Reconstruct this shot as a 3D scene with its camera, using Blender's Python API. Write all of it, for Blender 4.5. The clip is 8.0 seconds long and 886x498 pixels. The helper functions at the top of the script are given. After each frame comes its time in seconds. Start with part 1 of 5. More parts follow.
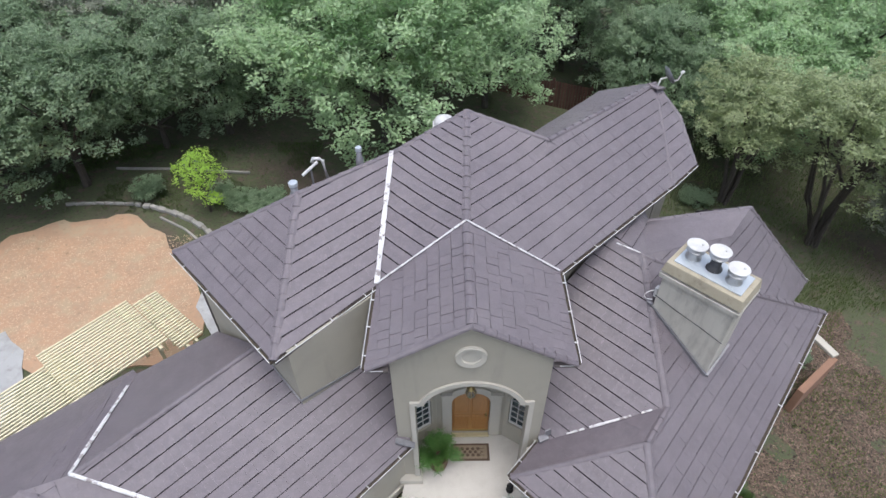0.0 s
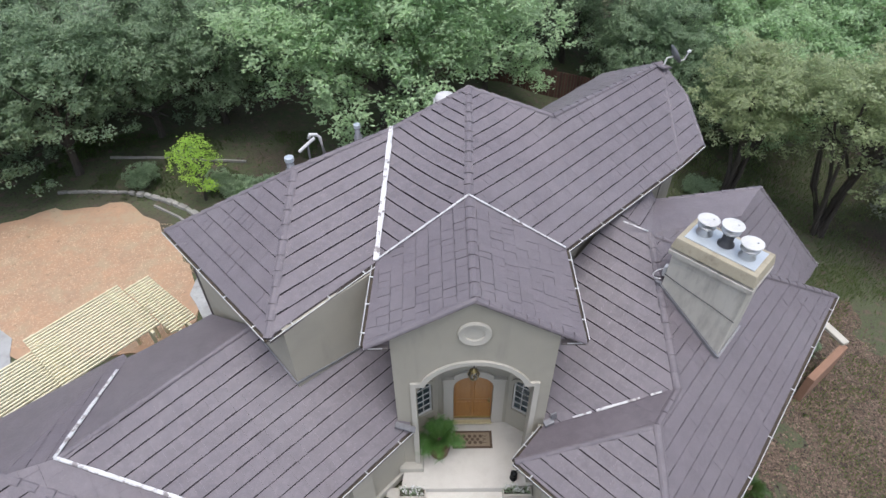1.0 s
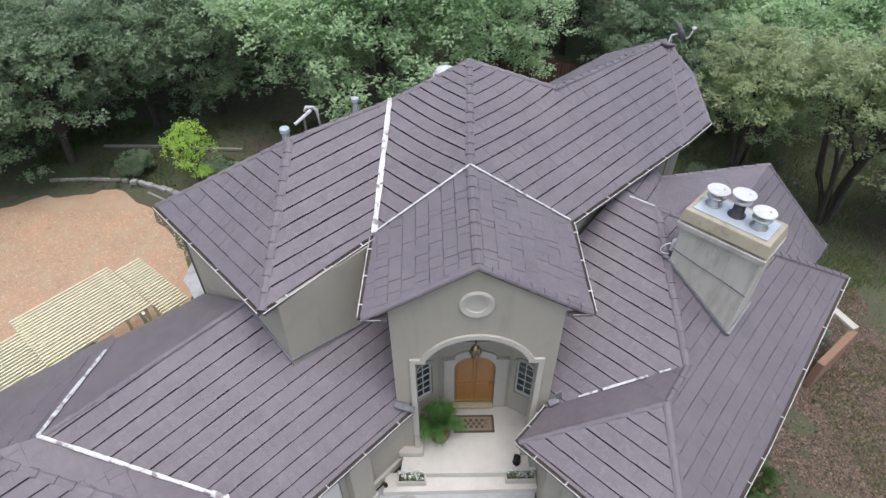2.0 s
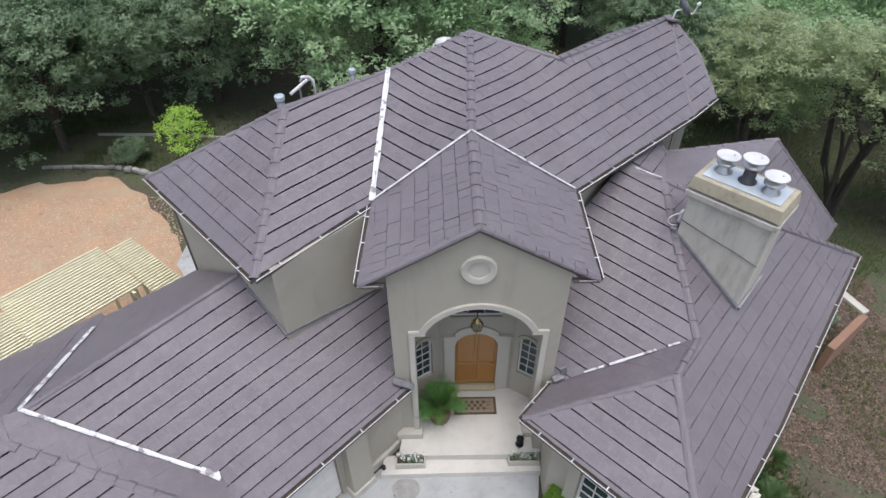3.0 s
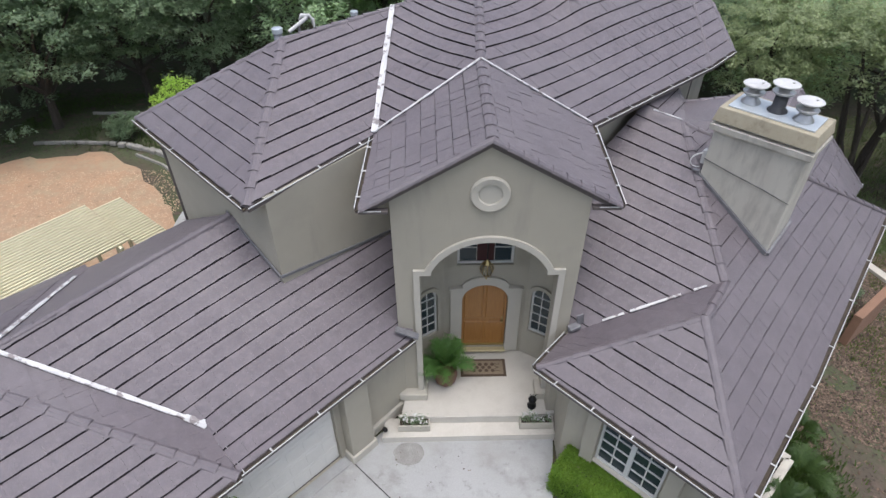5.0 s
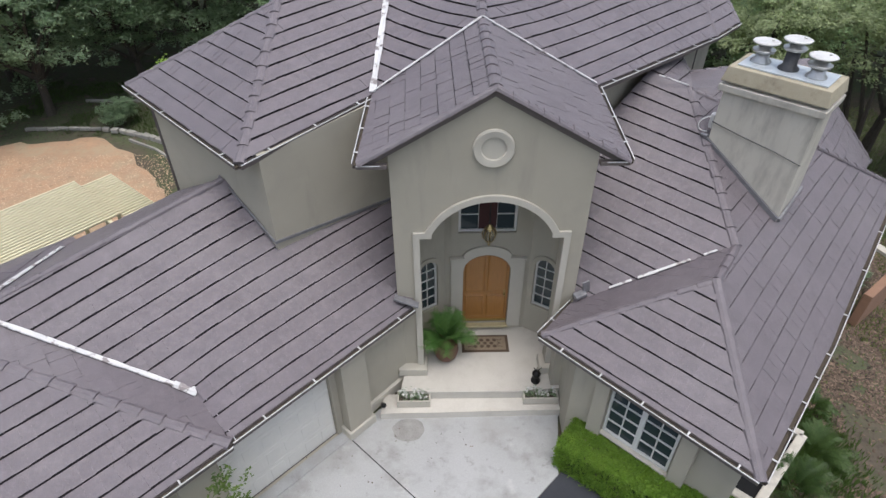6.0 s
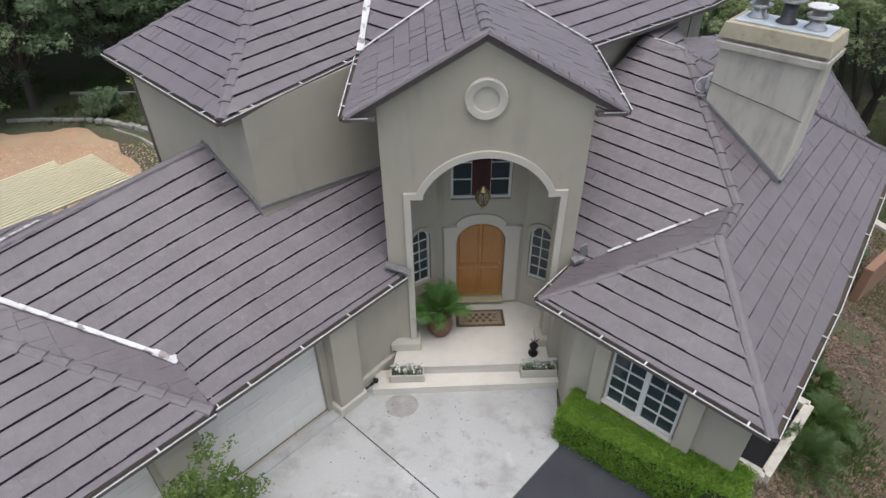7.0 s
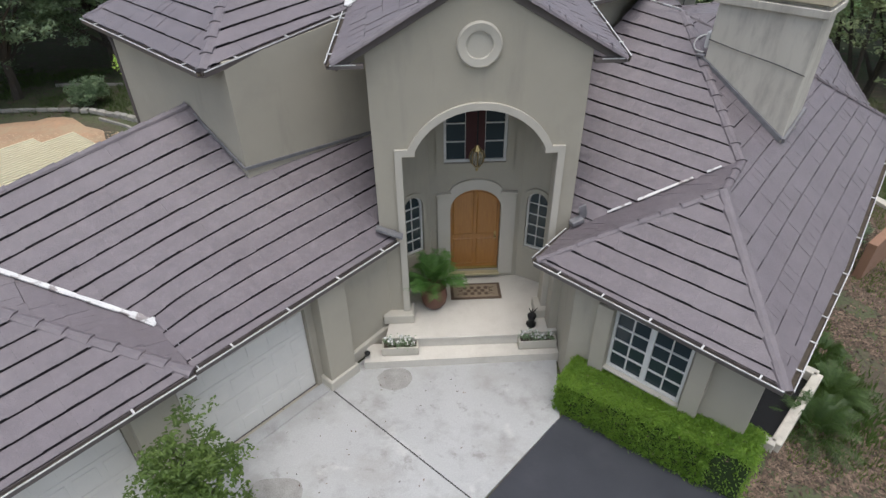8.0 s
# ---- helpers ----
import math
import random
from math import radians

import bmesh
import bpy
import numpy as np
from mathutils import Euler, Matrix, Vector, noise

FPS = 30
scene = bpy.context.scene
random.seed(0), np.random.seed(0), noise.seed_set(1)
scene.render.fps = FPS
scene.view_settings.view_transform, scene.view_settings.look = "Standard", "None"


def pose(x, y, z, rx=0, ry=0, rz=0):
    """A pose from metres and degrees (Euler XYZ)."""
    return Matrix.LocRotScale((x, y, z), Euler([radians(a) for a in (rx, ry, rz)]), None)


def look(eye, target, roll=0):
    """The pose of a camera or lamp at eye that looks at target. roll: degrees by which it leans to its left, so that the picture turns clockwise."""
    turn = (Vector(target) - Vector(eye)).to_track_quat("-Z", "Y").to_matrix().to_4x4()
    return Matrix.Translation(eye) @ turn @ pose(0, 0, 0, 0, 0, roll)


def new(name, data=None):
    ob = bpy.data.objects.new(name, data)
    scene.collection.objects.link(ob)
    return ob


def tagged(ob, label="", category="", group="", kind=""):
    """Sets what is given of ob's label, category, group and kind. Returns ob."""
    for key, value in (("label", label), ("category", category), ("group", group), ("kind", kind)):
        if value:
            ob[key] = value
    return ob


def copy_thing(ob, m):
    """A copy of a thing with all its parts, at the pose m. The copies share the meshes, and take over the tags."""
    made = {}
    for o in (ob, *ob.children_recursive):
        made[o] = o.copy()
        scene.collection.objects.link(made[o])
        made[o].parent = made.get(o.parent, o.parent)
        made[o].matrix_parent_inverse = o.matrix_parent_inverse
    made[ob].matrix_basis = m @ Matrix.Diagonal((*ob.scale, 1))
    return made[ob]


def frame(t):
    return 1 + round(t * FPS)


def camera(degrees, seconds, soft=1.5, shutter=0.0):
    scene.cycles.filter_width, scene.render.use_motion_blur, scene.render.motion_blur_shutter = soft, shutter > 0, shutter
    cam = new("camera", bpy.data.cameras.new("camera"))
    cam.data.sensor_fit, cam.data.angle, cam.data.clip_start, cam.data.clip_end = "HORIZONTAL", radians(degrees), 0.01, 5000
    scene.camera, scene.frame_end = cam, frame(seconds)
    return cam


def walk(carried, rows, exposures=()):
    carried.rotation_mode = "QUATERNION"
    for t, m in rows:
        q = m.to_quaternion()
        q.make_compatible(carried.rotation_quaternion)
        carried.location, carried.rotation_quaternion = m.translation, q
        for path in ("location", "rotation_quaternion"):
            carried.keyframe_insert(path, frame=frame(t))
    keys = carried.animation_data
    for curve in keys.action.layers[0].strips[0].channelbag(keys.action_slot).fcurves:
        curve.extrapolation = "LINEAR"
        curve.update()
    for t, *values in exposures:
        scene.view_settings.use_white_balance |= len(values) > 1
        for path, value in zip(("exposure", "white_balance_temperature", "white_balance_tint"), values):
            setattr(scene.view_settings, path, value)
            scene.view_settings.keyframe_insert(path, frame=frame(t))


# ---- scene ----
cam = camera(74.41, 8.0)
# seconds, x, y, z, yaw, pitch, roll
PATH = [
    (0.0, -0.602, -7.918, 17.136, 0.11, -43.01, 0.72),
    (0.5, -0.662, -7.966, 16.703, -0.05, -42.82, 0.66),
    (1.0, -0.699, -7.999, 16.260, -0.15, -42.59, 0.57),
    (1.5, -0.732, -8.066, 15.806, -0.26, -42.32, 0.51),
    (3.0, -0.794, -8.405, 14.318, -0.49, -41.14, 0.44),
    (3.5, -0.815, -8.495, 13.829, -0.51, -40.68, 0.43),
    (4.0, -0.864, -8.598, 13.337, -0.45, -40.19, 0.40),
    (4.5, -0.909, -8.729, 12.828, -0.38, -39.60, 0.36),
    (6.0, -1.035, -9.072, 11.323, -0.79, -38.24, 0.23),
    (6.5, -1.046, -9.189, 10.831, -1.03, -37.76, 0.31),
    (7.0, -1.032, -9.295, 10.310, -1.64, -37.18, 0.51),
    (7.5, -1.041, -9.387, 9.779, -1.99, -36.60, 0.58),
    (8.0, -1.024, -9.487, 9.239, -2.29, -35.95, 0.72),
]
walk(cam, [(t, pose(x, y, z, 0, 0, yaw) @ pose(0, 0, 0, 90 + pitch, 0, 0) @ pose(0, 0, 0, 0, 0, -roll)) for t, x, y, z, yaw, pitch, roll in PATH],
     [(0.0, 0.68, 6200, 12), (1.5, 0.66, 6200, 12), (3.0, 0.63, 6200, 12), (4.5, 0.60, 6250, 12), (6.0, 0.55, 6400, 11), (8.0, 0.52, 6450, 10)])

# ---- light ----
world = bpy.data.worlds.new("overcast_sky")
scene.world = world
world.use_nodes = True
wt = world.node_tree
sky = wt.nodes.new("ShaderNodeTexSky")
sky.sky_type = 'NISHITA'
sky.sun_disc = False
sky.sun_elevation, sky.sun_rotation = radians(82), radians(165)
sky.air_density, sky.dust_density, sky.ozone_density = 1.0, 4.0, 1.0
soft_sky = wt.nodes.new("ShaderNodeHueSaturation")
soft_sky.inputs["Saturation"].default_value = 0.65
wt.links.new(sky.outputs[0], soft_sky.inputs["Color"])
wt.links.new(soft_sky.outputs[0], wt.nodes["Background"].inputs[0])
wt.nodes["Background"].inputs[1].default_value = 0.15
sun = new("sun", bpy.data.lights.new("sun", 'SUN'))
sun.data.energy, sun.data.angle, sun.data.color = 0.8, radians(40), (0.99, 0.99, 1.0)
sun.matrix_world = look((2.0, -6.5, 25), (0, 0, 0))

# ---- materials ----


def material(name, colour, colour2=None, rough=0.8, metal=0.0, scale=6.0, fine=90.0, bump=0.15, island=0.0, spread=0.0,
             stain=0.0, stain_colour=(0.05, 0.045, 0.04), stain_scale=1.2, stretch=None, coat=0.0):
    """Two scales of colour noise, optional stains, piece-to-piece variation and a fine bump."""
    m = bpy.data.materials.new(name)
    m.use_nodes = True
    nt = m.node_tree
    n, l = nt.nodes, nt.links
    b = n["Principled BSDF"]
    b.inputs["Roughness"].default_value, b.inputs["Metallic"].default_value = rough, metal
    b.inputs["Coat Weight"].default_value = coat
    geo = n.new("ShaderNodeNewGeometry")
    vec = n.new("ShaderNodeMapping")
    vec.inputs["Scale"].default_value = stretch or (1, 1, 1)
    l.new(geo.outputs["Position"], vec.inputs["Vector"])
    big, small = n.new("ShaderNodeTexNoise"), n.new("ShaderNodeTexNoise")
    big.inputs["Scale"].default_value, big.inputs["Detail"].default_value = scale, 5
    small.inputs["Scale"].default_value, small.inputs["Detail"].default_value = fine, 4
    for t in (big, small):
        l.new(vec.outputs[0], t.inputs["Vector"])
    add = n.new("ShaderNodeMath")
    add.operation = 'MULTIPLY_ADD'
    add.inputs[1].default_value = 0.5
    l.new(small.outputs["Fac"], add.inputs[0])
    half = n.new("ShaderNodeMath")
    half.operation = 'MULTIPLY'
    half.inputs[1].default_value = 0.5
    l.new(big.outputs["Fac"], half.inputs[0])
    l.new(half.outputs[0], add.inputs[2])
    ramp = n.new("ShaderNodeMapRange")
    ramp.inputs["From Min"].default_value, ramp.inputs["From Max"].default_value = 0.34, 0.66
    l.new(add.outputs[0], ramp.inputs["Value"])
    mix = n.new("ShaderNodeMix")
    mix.data_type = 'RGBA'
    mix.inputs["A"].default_value = (*colour, 1)
    mix.inputs["B"].default_value = (*(colour2 or [c * 0.8 for c in colour]), 1)
    l.new(ramp.outputs[0], mix.inputs["Factor"])
    out = mix.outputs["Result"]
    if stain:
        st = n.new("ShaderNodeTexNoise")
        st.inputs["Scale"].default_value, st.inputs["Detail"].default_value, st.inputs["Roughness"].default_value = stain_scale, 8, 0.65
        l.new(vec.outputs[0], st.inputs["Vector"])
        sr = n.new("ShaderNodeMapRange")
        sr.inputs["From Min"].default_value, sr.inputs["From Max"].default_value, sr.inputs["To Max"].default_value = 0.5, 0.72, stain
        l.new(st.outputs["Fac"], sr.inputs["Value"])
        sm = n.new("ShaderNodeMix")
        sm.data_type = 'RGBA'
        sm.inputs["B"].default_value = (*stain_colour, 1)
        l.new(sr.outputs[0], sm.inputs["Factor"])
        l.new(out, sm.inputs["A"])
        out = sm.outputs["Result"]
    if island or spread:
        rnd = n.new("ShaderNodeObjectInfo") if spread and not island else geo
        hs = n.new("ShaderNodeHueSaturation")
        amount = island or spread
        vr = n.new("ShaderNodeMapRange")
        vr.inputs["To Min"].default_value, vr.inputs["To Max"].default_value = 1 - amount, 1 + amount
        l.new(rnd.outputs["Random"] if rnd is not geo else geo.outputs["Random Per Island"], vr.inputs["Value"])
        l.new(vr.outputs[0], hs.inputs["Value"])
        l.new(out, hs.inputs["Color"])
        out = hs.outputs["Color"]
    l.new(out, b.inputs["Base Color"])
    bp = n.new("ShaderNodeBump")
    bp.inputs["Strength"].default_value, bp.inputs["Distance"].default_value = bump, 0.02
    l.new(small.outputs["Fac"], bp.inputs["Height"])
    l.new(bp.outputs[0], b.inputs["Normal"])
    return m


def add_stain(m, scale, lo, hi, colour, amount, stretch=(1, 1, 1)):
    """One more layer of stains with a shape of their own over a material's colour."""
    n, l = m.node_tree.nodes, m.node_tree.links
    base = n["Principled BSDF"].inputs["Base Color"]
    geo, vec, tex = n.new("ShaderNodeNewGeometry"), n.new("ShaderNodeMapping"), n.new("ShaderNodeTexNoise")
    vec.inputs["Scale"].default_value = stretch
    vec.inputs["Location"].default_value = (scale, 3.1, 1.7)
    tex.inputs["Scale"].default_value, tex.inputs["Detail"].default_value, tex.inputs["Roughness"].default_value = scale, 7, 0.62
    l.new(geo.outputs["Position"], vec.inputs["Vector"])
    l.new(vec.outputs[0], tex.inputs["Vector"])
    amt, mix = n.new("ShaderNodeMapRange"), n.new("ShaderNodeMix")
    amt.inputs["From Min"].default_value, amt.inputs["From Max"].default_value, amt.inputs["To Max"].default_value = lo, hi, amount
    l.new(tex.outputs["Fac"], amt.inputs["Value"])
    mix.data_type = 'RGBA'
    mix.inputs["B"].default_value = (*colour, 1)
    l.new(amt.outputs[0], mix.inputs["Factor"])
    l.new(base.links[0].from_socket, mix.inputs["A"])
    l.new(mix.outputs["Result"], base)
    return m


def leaf_material(name, colour, colour2, gloss=0.5):
    m = material(name, colour, colour2, rough=gloss, scale=0.5, fine=5, bump=0.0, island=0.16)
    nt = m.node_tree
    b = nt.nodes["Principled BSDF"]
    tr = nt.nodes.new("ShaderNodeBsdfTranslucent")
    ms = nt.nodes.new("ShaderNodeMixShader")
    ms.inputs[0].default_value = 0.5
    src = b.inputs["Base Color"].links[0].from_socket
    nt.links.new(src, tr.inputs["Color"])
    nt.links.new(b.outputs[0], ms.inputs[1])
    nt.links.new(tr.outputs[0], ms.inputs[2])
    nt.links.new(ms.outputs[0], nt.nodes["Material Output"].inputs["Surface"])
    return m


SHINGLE = material("stone_coated_shingle", (0.160, 0.138, 0.150), (0.124, 0.106, 0.115), rough=0.5, scale=2.2, fine=60, bump=0.7,
                   island=0.035, stain=0.55, stain_colour=(0.190, 0.167, 0.178), stain_scale=7.0)
SHINGLE_PIECE = material("stone_coated_shingle_piece", (0.160, 0.138, 0.150), (0.124, 0.106, 0.115), rough=0.5, scale=2.2, fine=60, bump=0.7,
                         spread=0.035, stain=0.55, stain_colour=(0.190, 0.167, 0.178), stain_scale=7.0)
for m in (SHINGLE, SHINGLE_PIECE):
    add_stain(m, 0.5, 0.50, 0.70, (0.200, 0.182, 0.186), 0.35)
    add_stain(m, 26.0, 0.60, 0.70, (0.235, 0.215, 0.218), 0.5)
    m.node_tree.nodes["Principled BSDF"].inputs["Specular IOR Level"].default_value = 0.8
# deck coloured near black, so the slots between courses read as shadow lines
DECK = material("roof_deck_shadow_dark", (0.036, 0.031, 0.033), rough=0.9)
FASCIA = material("brown_fascia_paint", (0.141, 0.120, 0.112), rough=0.6, bump=0.05)
WHITE_METAL = material("white_painted_metal", (0.647, 0.647, 0.631), (0.515, 0.515, 0.498), rough=0.45, scale=3, bump=0.05, stain=0.35, stain_colour=(0.249, 0.232, 0.216), stain_scale=3)
VALLEY = add_stain(material("worn_white_flashing", (0.66, 0.66, 0.65), (0.52, 0.52, 0.51), rough=0.5, scale=3, bump=0.05), 4.5, 0.53, 0.60, (0.20, 0.17, 0.165), 0.85)
DEBRIS = material("gutter_litter", (0.05, 0.042, 0.034), (0.10, 0.08, 0.055), rough=0.95, scale=8, fine=40, bump=0.8)
STUCCO = material("taupe_stucco", (0.418, 0.388, 0.314), (0.376, 0.35, 0.281), rough=0.9, scale=1.2, fine=160, bump=0.3, stain=0.22, stain_colour=(0.249, 0.232, 0.199), stain_scale=0.7)
TRIM = material("pale_stucco_trim", (0.515, 0.486, 0.415), (0.465, 0.440, 0.373), rough=0.85, scale=3, fine=120, bump=0.2)
CHIMNEY = material("weathered_stucco", (0.6, 0.57, 0.49), (0.53, 0.5, 0.43), rough=0.92, scale=1.6, fine=90, bump=0.4, stain=0.55,
                   stain_colour=(0.22, 0.20, 0.17), stain_scale=1.4, stretch=(1.6, 1.6, 0.5))
CROWN = material("lichen_stained_cap", (0.432, 0.390, 0.290), (0.365, 0.324, 0.232), rough=0.95, scale=4, fine=60, bump=0.5, stain=0.6, stain_colour=(0.133, 0.108, 0.075), stain_scale=3)
GALV = material("galvanised_sheet", (0.564, 0.614, 0.639), (0.465, 0.515, 0.548), rough=0.4, metal=0.35, scale=3, bump=0.05)
STEEL = material("flue_steel", (0.55, 0.55, 0.54), (0.42, 0.42, 0.41), rough=0.35, metal=0.85, scale=12, bump=0.08)
BLACK_STEEL = material("sooted_steel", (0.05, 0.05, 0.055), (0.09, 0.09, 0.09), rough=0.5, metal=0.4, scale=10)
LEAD = material("grey_flashing", (0.20, 0.20, 0.21), (0.30, 0.30, 0.31), rough=0.5, metal=0.5, scale=8)
OAK = material("varnished_oak", (0.373, 0.174, 0.042), (0.282, 0.120, 0.027), rough=0.4, scale=3, fine=30, bump=0.08, stretch=(9, 9, 1), coat=0.3)
BRASS = material("polished_brass", (0.42, 0.32, 0.14), rough=0.3, metal=1.0, scale=20, bump=0.02)
SILL = material("pale_gold_threshold", (0.581, 0.515, 0.315), rough=0.4, metal=0.3, scale=10)
FRAME = material("white_window_paint", (0.664, 0.664, 0.639), (0.598, 0.598, 0.573), rough=0.5, scale=3, bump=0.03)
GARAGE = material("white_garage_door", (0.7, 0.685, 0.635), (0.64, 0.625, 0.58), rough=0.55, scale=2, bump=0.05, stain=0.2, stain_colour=(0.373, 0.373, 0.349))
TILE = material("travertine_porch", (0.581, 0.556, 0.498), (0.515, 0.490, 0.432), rough=0.5, scale=2, fine=30, bump=0.08, spread=0.05, stain=0.25, stain_colour=(0.415, 0.382, 0.332), stain_scale=2)
CONCRETE = material("pale_concrete", (0.425, 0.432, 0.425), (0.345, 0.35, 0.342), rough=0.85, scale=0.55, fine=40, bump=0.2, stain=0.7, stain_colour=(0.224, 0.217, 0.199), stain_scale=1.3)
GREY_MARK = material("drip_and_patch_concrete", (0.21, 0.205, 0.19), (0.34, 0.335, 0.315), rough=0.8, scale=5, fine=40, bump=0.2)
add_stain(STUCCO, 0.9, 0.55, 0.75, (0.25, 0.235, 0.20), 0.4, (2.2, 2.2, 0.35))
add_stain(CHIMNEY, 1.6, 0.50, 0.68, (0.22, 0.20, 0.17), 0.35, (2.0, 2.0, 0.4))
add_stain(CONCRETE, 0.7, 0.52, 0.66, (0.31, 0.303, 0.28), 0.6)
add_stain(CONCRETE, 3.2, 0.60, 0.70, (0.20, 0.19, 0.17), 0.55)
add_stain(CONCRETE, 1.1, 0.60, 0.72, (0.56, 0.56, 0.53), 0.6, (1.0, 1.4, 1.0))
add_stain(TILE, 1.3, 0.56, 0.72, (0.40, 0.37, 0.33), 0.4)
JOINT = material("dirty_joint", (0.04, 0.038, 0.035), rough=0.95)
ASPHALT = material("sealed_asphalt", (0.026, 0.029, 0.038), (0.042, 0.046, 0.055), rough=0.65, scale=1.5, fine=150, bump=0.5, stain=0.3, stain_colour=(0.09, 0.09, 0.1))
SOIL = material("red_soil", (0.47, 0.295, 0.18), (0.36, 0.245, 0.16), rough=0.95, scale=0.9, fine=9, bump=0.5, stain=0.5, stain_colour=(0.373, 0.299, 0.207), stain_scale=1.5)
add_stain(SOIL, 1.1, 0.50, 0.62, (0.40, 0.315, 0.205), 0.7)
add_stain(SOIL, 3.5, 0.60, 0.68, (0.16, 0.125, 0.075), 0.5)
PERGOLA = material("cream_painted_timber", (0.714, 0.664, 0.465), (0.647, 0.589, 0.398), rough=0.7, scale=4, fine=60, bump=0.15, island=0.08)
STONE = material("grey_wall_stone", (0.349, 0.332, 0.299), (0.249, 0.241, 0.216), rough=0.95, scale=3, fine=40, bump=0.5, spread=0.2)
BARK = material("grey_oak_bark", (0.10, 0.085, 0.07), (0.055, 0.047, 0.04), rough=0.95, scale=4, fine=40, bump=0.9, stretch=(4, 4, 1))
TERRACOTTA = material("terracotta_wall", (0.3, 0.175, 0.115), (0.24, 0.14, 0.09), rough=0.9, scale=3, fine=60, bump=0.3)
POT = material("brown_clay_pot", (0.16, 0.075, 0.05), (0.11, 0.05, 0.035), rough=0.6, scale=6, bump=0.15)
LEAF_DARK = leaf_material("oak_leaf", (0.208, 0.302, 0.168), (0.34, 0.438, 0.278))
LEAF_OLIVE = leaf_material("olive_leaf", (0.31, 0.38, 0.19), (0.47, 0.53, 0.31))
LEAF_LIGHT = leaf_material("pale_green_leaf", (0.365, 0.515, 0.275), (0.505, 0.645, 0.395))
LEAF_GREY = leaf_material("dusty_brown_leaf", (0.31, 0.335, 0.26), (0.42, 0.44, 0.35))
LEAF_LIME = leaf_material("lime_leaf", (0.36, 0.58, 0.08), (0.47, 0.66, 0.14))
LEAF_HEDGE = leaf_material("hedge_leaf", (0.13, 0.26, 0.025), (0.24, 0.39, 0.05))
# near-black green that paints in the shade inside the hedge
HEDGE_SHADE = material("hedge_shade", (0.02, 0.04, 0.008), (0.035, 0.06, 0.012), rough=0.9, scale=5, fine=30, bump=0.5)
LEAF_PALM = leaf_material("palm_leaf", (0.09, 0.21, 0.05), (0.17, 0.32, 0.09))
LEAF_FERN = leaf_material("feather_leaf", (0.055, 0.105, 0.028), (0.105, 0.175, 0.05))
PETAL = material("white_petal", (0.75, 0.75, 0.72), rough=0.6)
RUG = material("brown_mat_pile", (0.09, 0.06, 0.04), (0.13, 0.09, 0.06), rough=0.95, fine=200, bump=0.5)
RUG_LIGHT = material("tan_mat_pile", (0.30, 0.235, 0.16), (0.24, 0.19, 0.13), rough=0.95, fine=200, bump=0.5)
IRON = material("black_iron", (0.02, 0.02, 0.02), rough=0.5, metal=0.6)
CABLE = material("white_cable", (0.7, 0.7, 0.68), rough=0.5)
FENCE = material("red_brown_fence", (0.10, 0.05, 0.035), (0.07, 0.035, 0.025), rough=0.9, spread=0.2)
LITTER = material("dry_leaf", (0.165, 0.118, 0.083), (0.075, 0.053, 0.037), rough=0.9, scale=4.0, fine=9, bump=0.0, island=0.7)

GLASS = bpy.data.materials.new("dark_window_glass")
GLASS.use_nodes = True
gb = GLASS.node_tree.nodes["Principled BSDF"]
gb.inputs["Base Color"].default_value = (0.03, 0.045, 0.05, 1)
gb.inputs["Roughness"].default_value = 0.04
gb.inputs["Specular IOR Level"].default_value = 0.35
LAMP_GLASS = bpy.data.materials.new("amber_lamp_glass")
LAMP_GLASS.use_nodes = True
gb = LAMP_GLASS.node_tree.nodes["Principled BSDF"]
gb.inputs["Base Color"].default_value = (0.32, 0.28, 0.2, 1)
gb.inputs["Roughness"].default_value = 0.1
gb.inputs["Transmission Weight"].default_value = 0.6


def ground_material():
    """Grass, dark soil and leaf litter in patches."""
    m = material("woodland_floor", (0.090, 0.103, 0.050), (0.066, 0.078, 0.038), rough=0.95, scale=0.35, fine=12, bump=0.9)
    nt = m.node_tree
    n, l = nt.nodes, nt.links
    b = n["Principled BSDF"]
    base = b.inputs["Base Color"].links[0].from_socket
    geo = n.new("ShaderNodeNewGeometry")
    for scale, lo, hi, col in ((0.16, 0.54, 0.64, (0.090, 0.068, 0.052)), (2.5, 0.53, 0.66, (0.115, 0.086, 0.064)), (9.0, 0.56, 0.66, (0.06, 0.046, 0.036))):
        t = n.new("ShaderNodeTexNoise")
        t.inputs["Scale"].default_value, t.inputs["Detail"].default_value = scale, 6
        l.new(geo.outputs["Position"], t.inputs["Vector"])
        r = n.new("ShaderNodeMapRange")
        r.inputs["From Min"].default_value, r.inputs["From Max"].default_value = lo, hi
        l.new(t.outputs["Fac"], r.inputs["Value"])
        x = n.new("ShaderNodeMix")
        x.data_type = 'RGBA'
        x.inputs["B"].default_value = (*col, 1)
        l.new(r.outputs[0], x.inputs["Factor"])
        l.new(base, x.inputs["A"])
        base = x.outputs["Result"]
    l.new(base, b.inputs["Base Color"])
    return m


GROUND = ground_material()

# ---- builders ----


def mesh_from(verts, faces, mat, smooth=False):
    me = bpy.data.meshes.new("mesh")
    me.from_pydata([tuple(v) for v in verts], [], faces)
    me.materials.append(mat)
    if smooth:
        me.polygons.foreach_set("use_smooth", [True] * len(me.polygons))
    me.update()
    return me


def place(name, me, parent=None, label="", m=None):
    ob = new(name, me)
    if parent is not None:
        ob.parent = parent
    if m is not None:
        ob.matrix_basis = m
    return tagged(ob, label)


